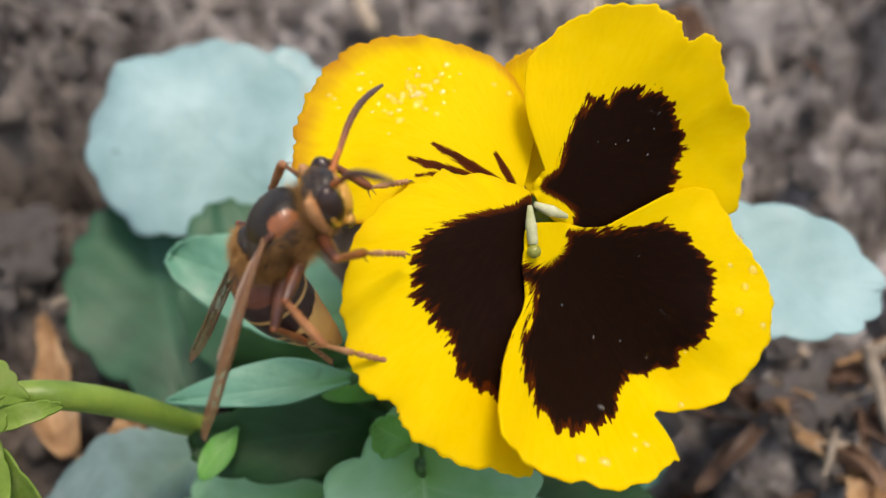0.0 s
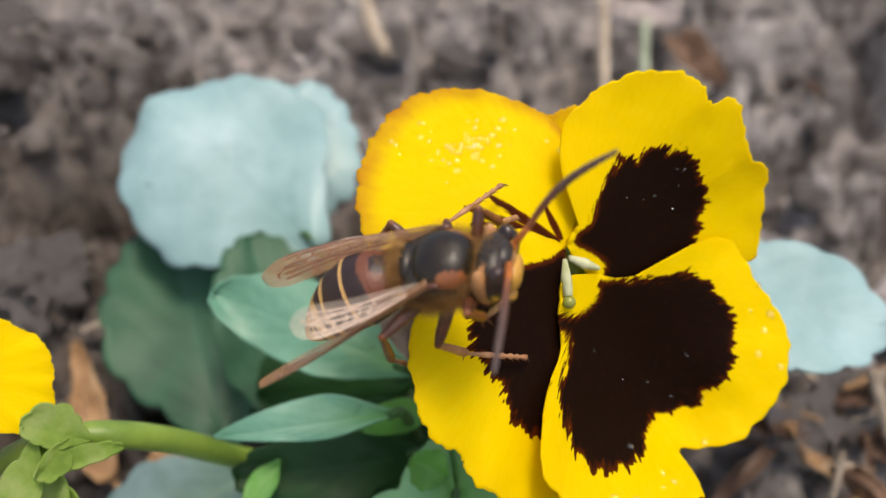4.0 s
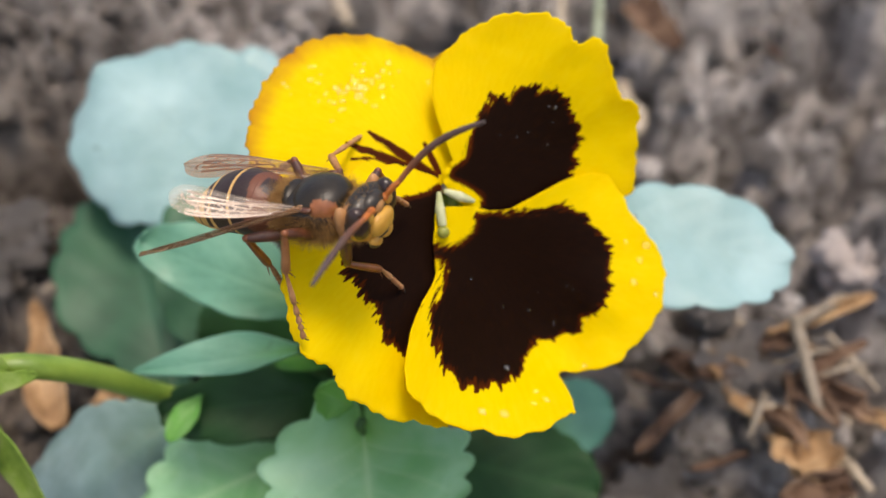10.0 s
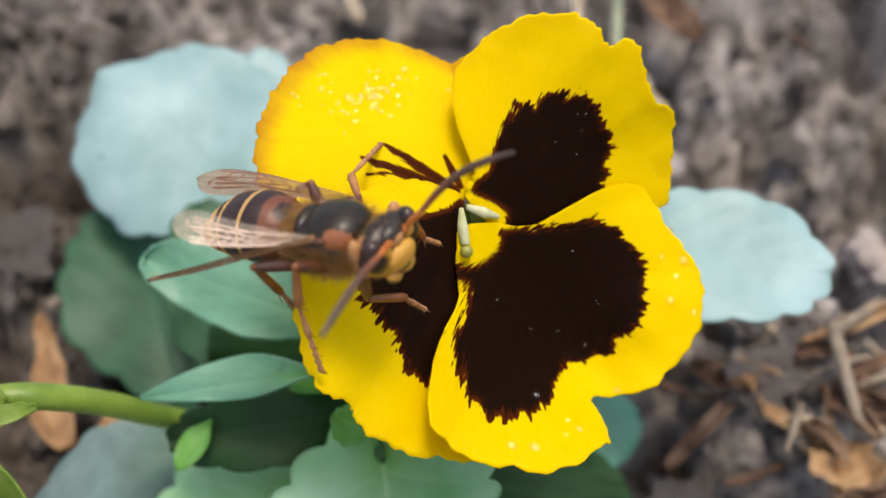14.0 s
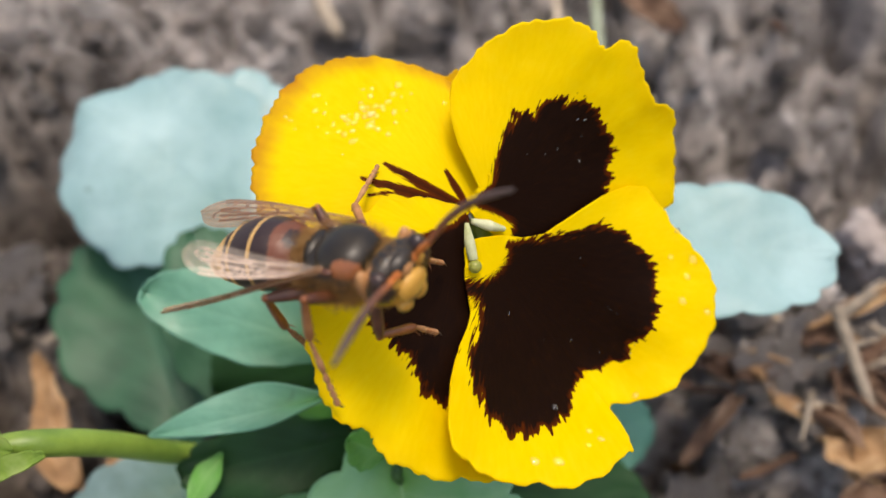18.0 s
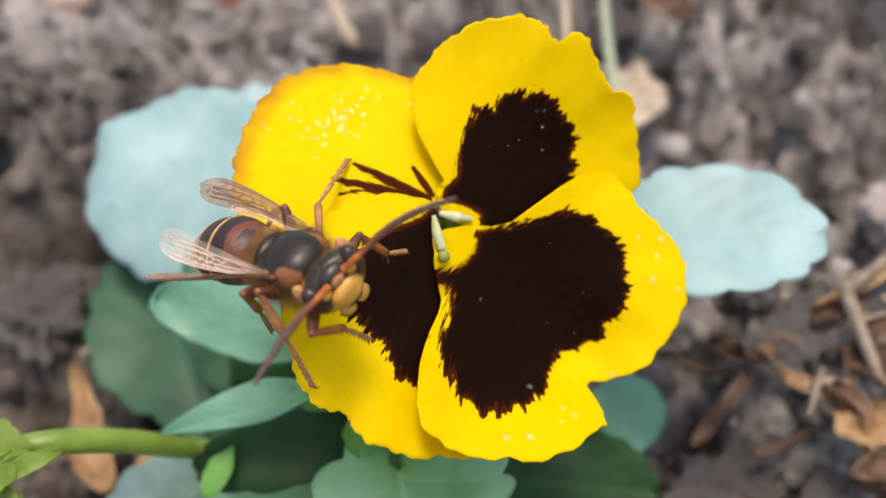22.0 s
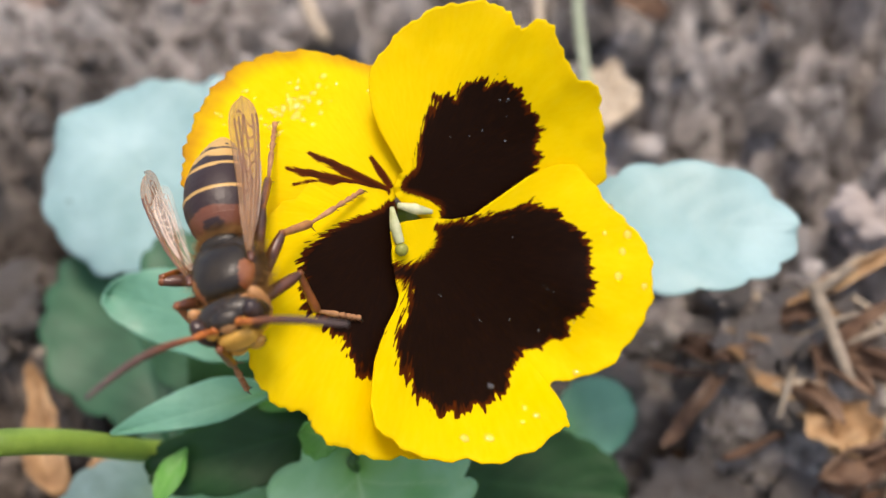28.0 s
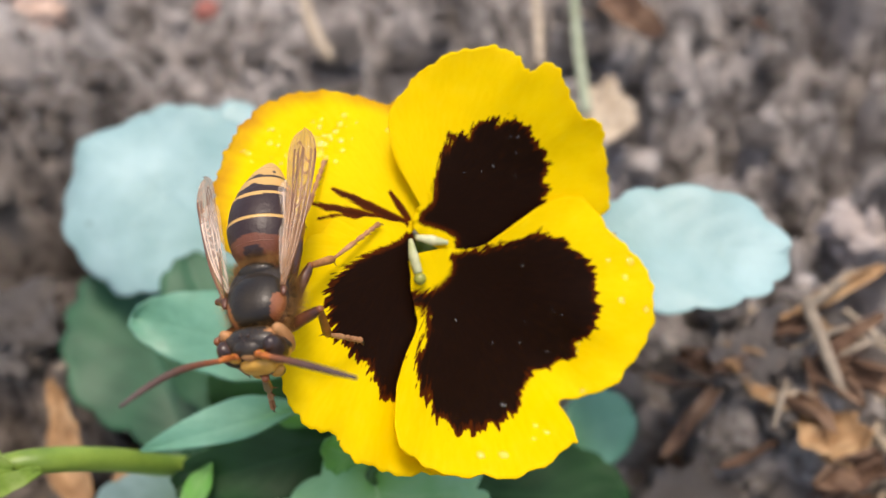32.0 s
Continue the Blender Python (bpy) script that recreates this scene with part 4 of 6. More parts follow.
def dry_leaf(base, tip, width, facing, material, label, seed, curl=0.5):
    thing = new("dry_leaf")
    thing.matrix_world = frame_from(base, tip, facing)
    length = (Vector(tip) - Vector(base)).length
    rng = np.random.default_rng(seed)
    nu, nv = 26, 15
    verts = []
    for i in range(nu):
        u = i / (nu - 1)
        for j in range(nv):
            s = 2 * j / (nv - 1) - 1
            w = 0.5 * width * (math.sin(math.pi * (0.06 + 0.9 * u)) ** 0.7) * (1 + 0.12 * math.sin(11 * u + seed))
            a = curl * s * (1.2 + 0.5 * math.sin(5 * u + seed))
            verts.append((length * u, w * math.sin(a) / max(curl, 0.2), w * (1 - math.cos(a)) / max(curl, 0.2) + 0.08 * length * math.sin(4 * u + seed) + 0.32 * width * noise.noise((u * 4, s * 1.6, seed)) + 0.14 * width * noise.noise((u * 11, s * 4, seed + 9))))
    faces = [(i * nv + j, (i + 1) * nv + j, (i + 1) * nv + j + 1, i * nv + j + 1) for i in range(nu - 1) for j in range(nv - 1)]
    solid(mesh_object("blade", verts, faces, material, thing), 0.0006)
    tube("midrib", [(-0.06 * length, 0, 0), (0.4 * length, 0, 0.0006 + 0.08 * length * math.sin(1.6 + seed)), (0.97 * length, 0, 0.08 * length * math.sin(3.9 + seed))], [0.0008, 0.0006, 0.0002], material, thing)
    tagged(thing, label, "dry leaf", "litter on the soil")


dry_leaf((-0.0779, 0.1143, 0.0203), (-0.0986, 0.1516, 0.0285), 0.0085, (0.2, -0.8, 0.5), ORANGE_LEAF, "narrow orange-brown withered leaf standing by the soil", 1, 0.5)
dry_leaf((0.0642, 0.1322, 0.0212), (0.0814, 0.1277, 0.0184), 0.010, (0, -0.4, 0.9), DRY_LEAF, "reddish-brown curled dead leaf on the soil", 2, 1.3)
dry_leaf((0.0748, 0.1269, 0.0239), (0.0865, 0.1164, 0.0144), 0.005, (0.3, -0.5, 0.8), ORANGE_LEAF, "tan crumpled dead leaf on the soil", 3, 1.4)
dry_leaf((0.0874, 0.1159, 0.0184), (0.0941, 0.1009, 0.0133), 0.014, (0.3, -0.6, 0.7), ORANGE_LEAF, "orange-brown crumpled dead leaf on the soil", 4, 0.9)
dry_leaf((0.0951, 0.1277, 0.0179), (0.1135, 0.1189, 0.0132), 0.009, (0, -0.5, 0.8), DRY_LEAF, "brown shrivelled dead leaf among stalks", 5, 1.4)
dry_leaf((0.1005, 0.1018, 0.0140), (0.0846, 0.0965, 0.0162), 0.010, (0, -0.5, 0.8), DRY_LEAF, "brown shrivelled dead leaf among stalks", 6, 1.4)
dry_leaf((0.0638, 0.2306, 0.0166), (0.0796, 0.2792, 0.0174), 0.018, (0, -0.5, 0.85), STRAW, "flat cream dead leaf lying on the soil", 7, 0.25)
dry_leaf((0.0841, 0.3045, 0.0324), (0.0981, 0.2809, 0.0278), 0.016, (0, -0.5, 0.85), DRY_LEAF, "rust-brown dead leaf on the soil", 8, 0.5)
dry_leaf((0.0586, 0.3284, 0.0359), (0.0903, 0.3253, 0.0325), 0.014, (0, -0.5, 0.85), PEBBLE, "greyish pale dead leaf on the soil", 9, 0.4)
dry_leaf((-0.0580, 0.1066, 0.0364), (-0.0649, 0.1098, 0.0374), 0.006, (0, -0.5, 0.85), ORANGE_LEAF, "yellowed scrap of leaf under the plant", 10, 0.4)
dry_leaf((-0.0457, 0.1232, 0.0325), (-0.0374, 0.1298, 0.0341), 0.006, (0, -0.5, 0.85), DRY_LEAF, "brown scrap of leaf in the plant's shade", 11, 0.4)


def scatter_scraps():
    """Shrivelled scraps and bits of stalk where the dead leaves have gathered."""
    rng = random.Random(21)
    for k in range(60):
        x, y = rng.gauss(0.089, 0.021), rng.gauss(0.122, 0.018)
        a = rng.uniform(0, 6.3)
        ln = rng.uniform(0.009, 0.026)
        z = ground_at(x, y) + rng.uniform(0.003, 0.007)
        p, q = (x, y, z), (x + ln * math.cos(a), y + ln * math.sin(a), z + rng.uniform(-0.003, 0.005))
        if k % 3:
            dry_leaf(p, q, rng.uniform(0.002, 0.006), (rng.gauss(0, 0.4), -0.4 + rng.gauss(0, 0.3), 0.8), (DRY_LEAF, DRY_LEAF, ORANGE_LEAF, DRY_LEAF)[k % 4], "shrivelled brown scrap of dead leaf on the soil", 40 + k, 1.2)
        else:
            twig([p, tuple((Vector(p) + Vector(q)) * 0.5 + Vector((0, 0, 0.001))), q], [0.0006, 0.0009, 0.0005], (DULL_STRAW, STRAW)[k % 2], "thin broken piece of dry stalk")


scatter_scraps()


def pebble(place, r, material, label, seed):
    ob = part("pebble", lump_data(r, seed, 0.7), material, None, "")
    ob.location = place
    tagged(ob, label, "stone", "stones on the soil")


pebble((0.1360, 0.1831, 0.0048), 0.012, PEBBLE, "pale pinkish-grey rounded stone on the soil", 31)
pebble((-0.1380, 0.3220, 0.0552), 0.011, mat_plain("stone_pink", [(0.3, (0.45, 0.30, 0.22)), (0.7, (0.62, 0.45, 0.35))], 60), "pale pinkish stone on the soil", 32)
pebble((-0.1536, 0.3219, 0.0570), 0.007, PEBBLE, "grey stone beside a pinkish one", 33)
pebble((-0.0765, 0.3365, 0.0415), 0.005, mat_plain("brick_bit", [(0.3, (0.30, 0.09, 0.07)), (0.7, (0.42, 0.16, 0.12))], 90), "small red brick fragment in the soil", 34)


# ---- the hornet ----
MM = 1.25 * 0.001
NECK, WAIST = Vector((3.5, 0, 0.3)), Vector((-4.0, 0, -0.2))


def blob(name, centre, half, material, parent, label="", rot=(0, 0, 0), chooser=None, shape=None, seg=28, square=2.0):
    """A rounded lump; square above 2 makes it boxier."""
    bm = bmesh.new()
    bmesh.ops.create_uvsphere(bm, u_segments=seg, v_segments=seg // 2, radius=1.0)
    m = Matrix.LocRotScale(Vector(centre) * MM, Euler([radians(a) for a in rot]), Vector(half) * MM)
    for v in bm.verts:
        if square != 2.0:
            v.co /= (abs(v.co.x) ** square + abs(v.co.y) ** square + abs(v.co.z) ** square) ** (1 / square)
        if shape:
            v.co = shape(v.co)
    if chooser:
        for f in bm.faces:
            f.material_index = chooser(f.calc_center_median())
    bmesh.ops.transform(bm, matrix=m, verts=bm.verts)
    return part(name, bm, material, parent, label)


def hairs(name, centre, half, count, length, parent, seed, keep, lean=(-0.3, 0, 0)):
    """Short golden hairs on an ellipsoid."""
    rng = random.Random(seed)
    verts, faces = [], []
    while len(faces) < count:
        n = Vector((rng.gauss(0, 1), rng.gauss(0, 1), rng.gauss(0, 1))).normalized()
        if not keep(n):
            continue
        p = Vector((n.x * half[0], n.y * half[1], n.z * half[2])) + Vector(centre)
        d = (n + Vector(lean) + Vector((rng.gauss(0, 0.3), rng.gauss(0, 0.3), rng.gauss(0, 0.3)))).normalized()
        side = d.orthogonal().normalized() * 0.022
        k = len(verts)
        verts += [tuple((p - side) * MM), tuple((p + side) * MM), tuple((p + d * length * rng.uniform(0.5, 1.25)) * MM)]
        faces.append((k, k + 1, k + 2))
    ob = mesh_object(name, verts, faces, FUR, parent, label="fine golden hairs")
    ob["kind"] = "stuff"


hornet = new("hornet")
tagged(hornet, "brown and yellow hornet with amber wings, crawling on the pansy", "insect")


def build_thorax():
    blob("thorax", (-0.2, 0, -0.1), (4.0, 3.5, 2.55), [CHITIN, THIGH], hornet, "dark hairy thorax with rusty sides", seg=36, square=2.3, chooser=lambda c: 1 if c.x < -0.55 or c.z < -0.3 else 0)
    shield = blob("scutum", (0.65, 0, 0.6), (3.0, 3.1, 2.42), [SHIELD, RUST], hornet, "dark olive-black shield of the thorax with rusty front corners", seg=64, square=2.35, chooser=lambda c: 1 if c.x > 0.12 and abs(c.y) > 0.52 + 0.25 * (1 - c.x) and c.z > -0.1 else 0)
    for s in (1, -1):
        tube("groove", [Vector((2.2, 0.75 * s, 2.42)) * MM, Vector((0.8, 1.1 * s, 2.72)) * MM, Vector((-1.3, 1.25 * s, 2.42)) * MM], [0.02 * MM, 0.05 * MM, 0.02 * MM], CHITIN, shield, 6, 10)
    blob("pronotum", (2.0, 0, -0.1), (1.6, 2.9, 1.9), THIGH, hornet, "dark brown collar of the thorax", seg=40, square=2.3)
    blob("scutellum", (-2.45, 0, 1.3), (0.95, 2.05, 1.3), SHIELD, hornet, "dark hind plate of the thorax", seg=32)
    blob("metanotum", (-3.35, 0, 0.6), (0.75, 2.0, 1.35), [RUST, CHITIN], hornet, "rusty narrow plate behind the shield", chooser=lambda c: 1 if abs(c.y) < 0.35 else 0)
    for s in (1, -1):
        blob("tegula", (0.5, 3.05 * s, 1.75), (0.7, 0.36, 0.32), THIGH, hornet, "dark brown wing-base scale", seg=16)
    blob("petiole", (-4.1, 0, -0.3), (1.0, 0.9, 0.9), THIGH, hornet, "narrow waist")
    hairs("hair", (-0.2, 0, -0.1), (3.95, 3.5, 2.5), 12000, 1.45, hornet, 3, lambda n: n.z < 0.45 or n.x < -0.6, (-0.1, 0, 0))
    hairs("hair", (0.65, 0, 0.6), (2.95, 2.8, 2.4), 1400, 0.45, hornet, 4, lambda n: -0.2 < n.z < 0.5)
    hairs("hair", (-2.6, 0, 1.1), (1.2, 2.2, 1.4), 1000, 0.9, hornet, 6, lambda n: n.x < 0.1)
    hairs("hair", (2.0, 0, -0.1), (1.6, 2.9, 1.9), 1800, 0.55, hornet, 7, lambda n: n.x > -0.1 and (n.z < 0.25 or n.x > 0.75), (0.3, 0, 0))
    hairs("hair", (-3.6, 0, -0.1), (1.3, 2.5, 2.1), 1400, 1.0, hornet, 8, lambda n: n.x < 0.4)


def build_head():
    """The head about the neck: black crown, kidney eyes, yellow face."""
    def narrow(c):
        k = 1 - 0.28 * max(0.0, -c.z) ** 1.4
        return Vector((c.x * (1 - 0.1 * max(0.0, -c.z)), c.y * k, c.z))

    def coat(c):
        if c.x < (-0.12 if abs(c.y) > 0.4 else -0.34):
            return 2 if c.z < 0.55 or abs(c.y) > 0.55 else 0
        if c.x > 0.1 and c.z < 0.05:
            return 1
        return 0

    head = blob("head", (1.75, 0, -0.55), (1.7, 3.45, 2.65), [CHITIN, FACE, CHEEK], hornet, "black head with a yellow face", chooser=coat, seg=56, square=2.2, shape=narrow)
    for s in (1, -1):
        blob("eye", (2.35, 2.35 * s, -0.05), (1.22, 1.05, 2.0), EYE, head, "glossy black kidney-shaped eye", rot=(-10 * s, 8, -16 * s), seg=32)
        blob("brow", (3.25, 1.62 * s, 0.42), (0.42, 0.62, 0.62), FACE, head, "yellow patch beside the eye", seg=20)
        blob("mandible", (2.75, 0.95 * s, -2.95), (0.62, 0.9, 0.75), [FACE, CHITIN], head, "yellow jaw with a black tip", rot=(25 * s, 15, 0), chooser=lambda c: 1 if c.z < -0.25 else 0, seg=24)
        blob("cheek", (1.0, 2.62 * s, -0.35), (0.8, 0.9, 2.2), CHEEK, head, "pale orange rear rim of the head", rot=(-8 * s, 0, 0))
        blob("socket", (3.3, 1.15 * s, 0.85), (0.42, 0.42, 0.42), ORANGE, head, "orange antenna socket", seg=14)
    blob("clypeus", (3.15, 0, -1.15), (0.85, 1.75, 1.3), FACE, head, "bright yellow face plate", rot=(0, 10, 0), seg=32, square=2.5)
    blob("labrum", (3.0, 0, -2.5), (0.5, 1.15, 0.3), CHITIN, head, "dark lower edge of the face plate", seg=20)
    blob("frons", (3.25, 0, 0.7), (0.45, 0.85, 0.75), CHEEK, head, "orange band between the antennae", seg=20)
    blob("forehead", (2.65, 0, 1.0), (0.95, 1.55, 0.95), CHITIN, head, "black forehead", seg=28)
    for a, b in ((0.4, 0.0), (-0.05, 0.42), (-0.05, -0.42)):
        blob("ocellus", (2.05 + a, b, 2.02 - 0.3 * a), (0.21, 0.21, 0.17), EYE, head, "glossy simple eye", seg=12)
    hairs("hair", (1.75, 0, -0.55), (1.7, 3.4, 2.65), 900, 0.45, head, 5, lambda n: (n.z > 0.3 or n.x < -0.2) and n.x < 0.6)
    hairs("hair", (1.2, 0, -1.4), (1.5, 2.6, 1.9), 900, 0.7, head, 9, lambda n: n.z < -0.1 and n.x < 0.4)
    return head


build_thorax()
head = build_head()


def build_abdomen():
    """Overlapping rings along -x from the waist: rusty, then dark with pale margins, then yellow with dark spots."""
    def radius(u):
        return 3.7 * math.sin(math.pi * min(1.0, 0.045 + 0.955 * u) ** 0.70) ** 0.62 * (1 - 0.10 * u) if u < 0.995 else 0.12

    length, cuts = 13.2, [0.0, 0.13, 0.335, 0.56, 0.73, 0.88, 1.0]
    first = None
    for k in range(6):
        a, b = cuts[k], cuts[k + 1]
        rows, sides = 22, 56
        verts, band = [], []
        for i in range(rows):
            v = i / (rows - 1)
            u = a + (b - a) * v
            r = radius(u) * (1 + 0.03 * v - 0.02) if k < 5 else radius(u)
            sink = -2.6 * u * u + 0.55 * math.sin(math.pi * u)
            for j in range(sides):
                t = 2 * math.pi * j / sides
                verts.append(Vector((-length * u, 1.0 * r * math.cos(t), 0.92 * r * math.sin(t) + sink)) * MM)
                top, off = math.sin(t), math.cos(t)
                if k == 0:
                    g = 0.42 if abs(off) < 0.55 - 0.35 * v and top > 0 and v < 0.85 else 0.0
                elif k == 1:
                    g = 0.0 if v < 0.26 + 0.05 * math.cos(4 * t) else 0.42
                    if v > 0.90:
                        g = 0.8
                elif k == 2:
                    g = 0.8 if v > 0.86 - 0.04 * math.cos(4 * t) - 0.25 * max(0.0, -top) else 0.42
                else:
                    start = (0.42, 0.20, 0.0)[k - 3]
                    tooth = (0.20 if k < 5 else 0) * max(0.0, math.cos(3 * (t - math.pi / 2))) ** 3
                    g = 0.42 if v < start + tooth and top > -0.4 else 0.85
                    spot = min(abs(t - math.pi / 2 - 0.85), abs(t - math.pi / 2 + 0.85))
                    if k == 4 and spot < 0.11 and 0.40 < v < 0.62:
                        g = 0.42
                band.append(g)
        faces = [(i * sides + j, i * sides + (j + 1) % sides, (i + 1) * sides + (j + 1) % sides, (i + 1) * sides + j) for i in range(rows - 1) for j in range(sides)]
        faces.append(tuple(range(sides)))
        faces.append(tuple(reversed([(rows - 1) * sides + j for j in range(sides)])))
        ob = mesh_object("abdomen" if k == 0 else "abdomen_ring", verts, faces, BAND, hornet if k == 0 else first, attrs={"band": band}, label="rusty first ring of the abdomen with a black spot" if k == 0 else ("yellow abdomen ring with dark marks" if k > 2 else "dark brown abdomen ring with a thin yellow margin"))
        first = first or ob
    hairs("hair", (-1.2, 0, 0.3), (1.6, 2.5, 2.2), 700, 0.6, first, 11, lambda n: n.z > -0.3)
    return first


abdomen = build_abdomen()


def wing_mesh(name, length, width, pleat, parent, label, material):
    """A long wing along +x, pleated lengthwise, with branching veins and closed cells; leading edge at +y."""
    nu, nv = 110, 34
    verts, vein = [], []
    for i in range(nu):
        u = i / (nu - 1)
        w = width * min(1.0, 0.20 + 1.45 * u - 0.55 * u * u) * math.sqrt(max(0.02, 1 - max(0.0, (u - 0.82) / 0.18) ** 2))
        for j in range(nv):
            s = j / (nv - 1)
            y = w * (0.48 - s) + 0.12 * width * math.sin(math.pi * u)
            z = pleat * width * (abs(s - 0.38) - 0.38) * (1 - 0.4 * u) + 0.05 * width * math.sin(6 * u + 2 * s) + 0.012 * width * math.sin(40 * s + 9 * u)
            verts.append(Vector((length * u, y, z)) * MM)
            lines = [abs(s - 0.03) * 0.55, abs(s - 0.13 - 0.05 * u), abs(s - 0.38 + 0.06 * math.sin(5 * u)), abs(s - 0.62 - 0.18 * u), abs(s - (0.9 - 0.5 * u)), abs(s - 0.5 + 0.12 * math.cos(4 * u)) + 0.3 * max(0, 0.4 - u)]
            g = max(math.exp(-((d / 0.026) ** 2)) for d in lines) * (1 if u < 0.86 else 0.25)
            cross = min(abs(u - c - 0.1 * s + 0.05 * math.sin(9 * s + 7 * c)) for c in (0.34, 0.47, 0.58, 0.70, 0.79))
            vein.append(max(g, 0.8 * math.exp(-((cross / 0.009) ** 2)) if 0.1 < s < 0.72 else 0))
    faces = [(i * nv + j, (i + 1) * nv + j, (i + 1) * nv + j + 1, i * nv + j + 1) for i in range(nu - 1) for j in range(nv - 1)]
    ob = mesh_object(name, verts, faces, material, parent, attrs={"vein": vein}, label=label)
    solid(ob, 0.00004)
    return ob


WINGS = {}
for side, s in (("L", 1), ("R", -1)):
    WINGS[side] = wing_mesh("forewing", 18.2, 3.0, 0.4, hornet, "long amber forewing folded lengthwise", WING)
    WINGS[side + "h"] = wing_mesh("hindwing", 11.4, 2.9, 0.25, hornet, "short clear hindwing with brown veins", HINDWING)


def antenna_mesh(bow):
    """Scape and whip along +x; the whip shades from orange to grey-brown and is ringed."""
    pts = [(0, 0, 0), (1.1, 0, 0.25), (2.2, 0, 0.35)]
    v, f = tube_data([tuple(Vector(p) * MM) for p in pts], [0.24 * MM, 0.33 * MM, 0.27 * MM], 12, 10)
    ob = mesh_object("antenna", v, f, ORANGE, hornet, label="orange antenna base with a brown whip")
    seg = [(2.15 + 10.2 * k / 11, 0, 0.35 * (1 - k / 11) + bow * math.sin(math.pi * k / 11)) for k in range(12)]
    count, sides = 84, 12
    v, f = tube_data([tuple(Vector(p) * MM) for p in seg], [0.25 * MM, 0.31 * MM, 0.34 * MM, 0.33 * MM, 0.30 * MM, 0.17 * MM], sides, count)
    axis = spline([tuple(Vector(p) * MM) for p in seg], count)
    v = [Vector(axis[i // sides]) + (Vector(p) - Vector(axis[i // sides])) * (0.90 if (i // sides) % 7 == 0 else 1.0) for i, p in enumerate(v)]
    mesh_object("flagellum", v, f, FLAGELLUM, ob, attrs={"along": [(i // sides) / (count - 1) for i in range(len(v))]}, label="ringed brown antenna whip")
    return ob


ANTENNAE = {"L": antenna_mesh(0.9), "R": antenna_mesh(0.9)}

LEGS = {}
LEG_LENGTHS = {"F": (5.2, 4.7, 6.2), "M": (5.4, 5.2, 8.2), "H": (5.6, 6.2, 9.8)}
HIPS = {"F": (2.6, 1.3, -2.0), "M": (0.5, 1.6, -2.2), "H": (-1.7, 1.6, -2.0)}


def build_leg(key):
    la, lb, lc = LEG_LENGTHS[key[1]]
    side = 1 if key[0] == "L" else -1
    hx, hy, hz = HIPS[key[1]]
    blob("coxa", (hx, hy * side, hz + 0.1), (0.85, 0.8, 0.9), THIGH, hornet, "dark hip joint", seg=16)
    femur = tube("femur", [(-0.2 * MM, 0, 0), (la * 0.3 * MM, 0, 0), (la * 0.8 * MM, 0, 0), (la * MM, 0, 0)], [0.42 * MM, 0.66 * MM, 0.55 * MM, 0.36 * MM], THIGH, hornet, 14, 18, "dark brown thigh")
    blob("knee", (la, 0, 0), (0.40, 0.38, 0.40), LEG, femur, "rusty knee joint", seg=14)
    tibia = tube("tibia", [(-0.15 * MM, 0, 0), (lb * 0.3 * MM, 0, 0), (lb * 0.85 * MM, 0, 0), (lb * MM, 0, 0)], [0.28 * MM, 0.38 * MM, 0.46 * MM, 0.34 * MM], LEG if key[1] != "M" else SHIN, hornet, 14, 18, "reddish-brown shin")
    for s in (1, -1):
        tube("spur", [(lb * 0.95 * MM, 0.1 * s * MM, 0), (lb * 1.02 * MM, 0.3 * s * MM, -0.4 * MM), (lb * 1.12 * MM, 0.45 * s * MM, -0.8 * MM)], [0.09 * MM, 0.07 * MM, 0.02 * MM], LEG, tibia, 6, 6)
    cuts = [0, 0.46, 0.63, 0.76, 0.86, 1.0]
    tarsus = None
    for k in range(5):
        a, b = cuts[k] * lc * MM, cuts[k + 1] * lc * MM
        r = (0.27, 0.27, 0.27, 0.27, 0.28)[k] * MM
        shape = [(a, 0, 0), (a + (b - a) * 0.35, 0, 0), (a + (b - a) * 0.8, 0, 0), (b, 0, 0)]
        ob = tube("tarsus" if k == 0 else "tarsus_joint", shape, [r * 0.55, r * 0.75, r * 1.2, r * 0.95], TARSUS, hornet if k == 0 else tarsus, 10, 9, "pale jointed foot" if k == 0 else "")
        tarsus = tarsus or ob
        for s in (1, -1):
            tube("spine", [(b - 0.05 * MM, 0.2 * s * MM, -0.1 * MM), (b + 0.12 * MM, 0.32 * s * MM, -0.2 * MM), (b + 0.3 * MM, 0.4 * s * MM, -0.3 * MM)], [0.05 * MM, 0.04 * MM, 0.01 * MM], LEG, ob if k == 0 else tarsus, 5, 4)
    for s in (1, -1):
        tube("claw", [(lc * MM, 0, 0), ((lc + 0.35) * MM, 0.25 * s * MM, -0.1 * MM), ((lc + 0.6) * MM, 0.36 * s * MM, -0.4 * MM)], [0.12 * MM, 0.09 * MM, 0.02 * MM], CHITIN, tarsus, 6, 6)
    LEGS[key] = (femur, tibia, tarsus)


for side in "LR":
    for place in "FMH":
        build_leg(side + place)


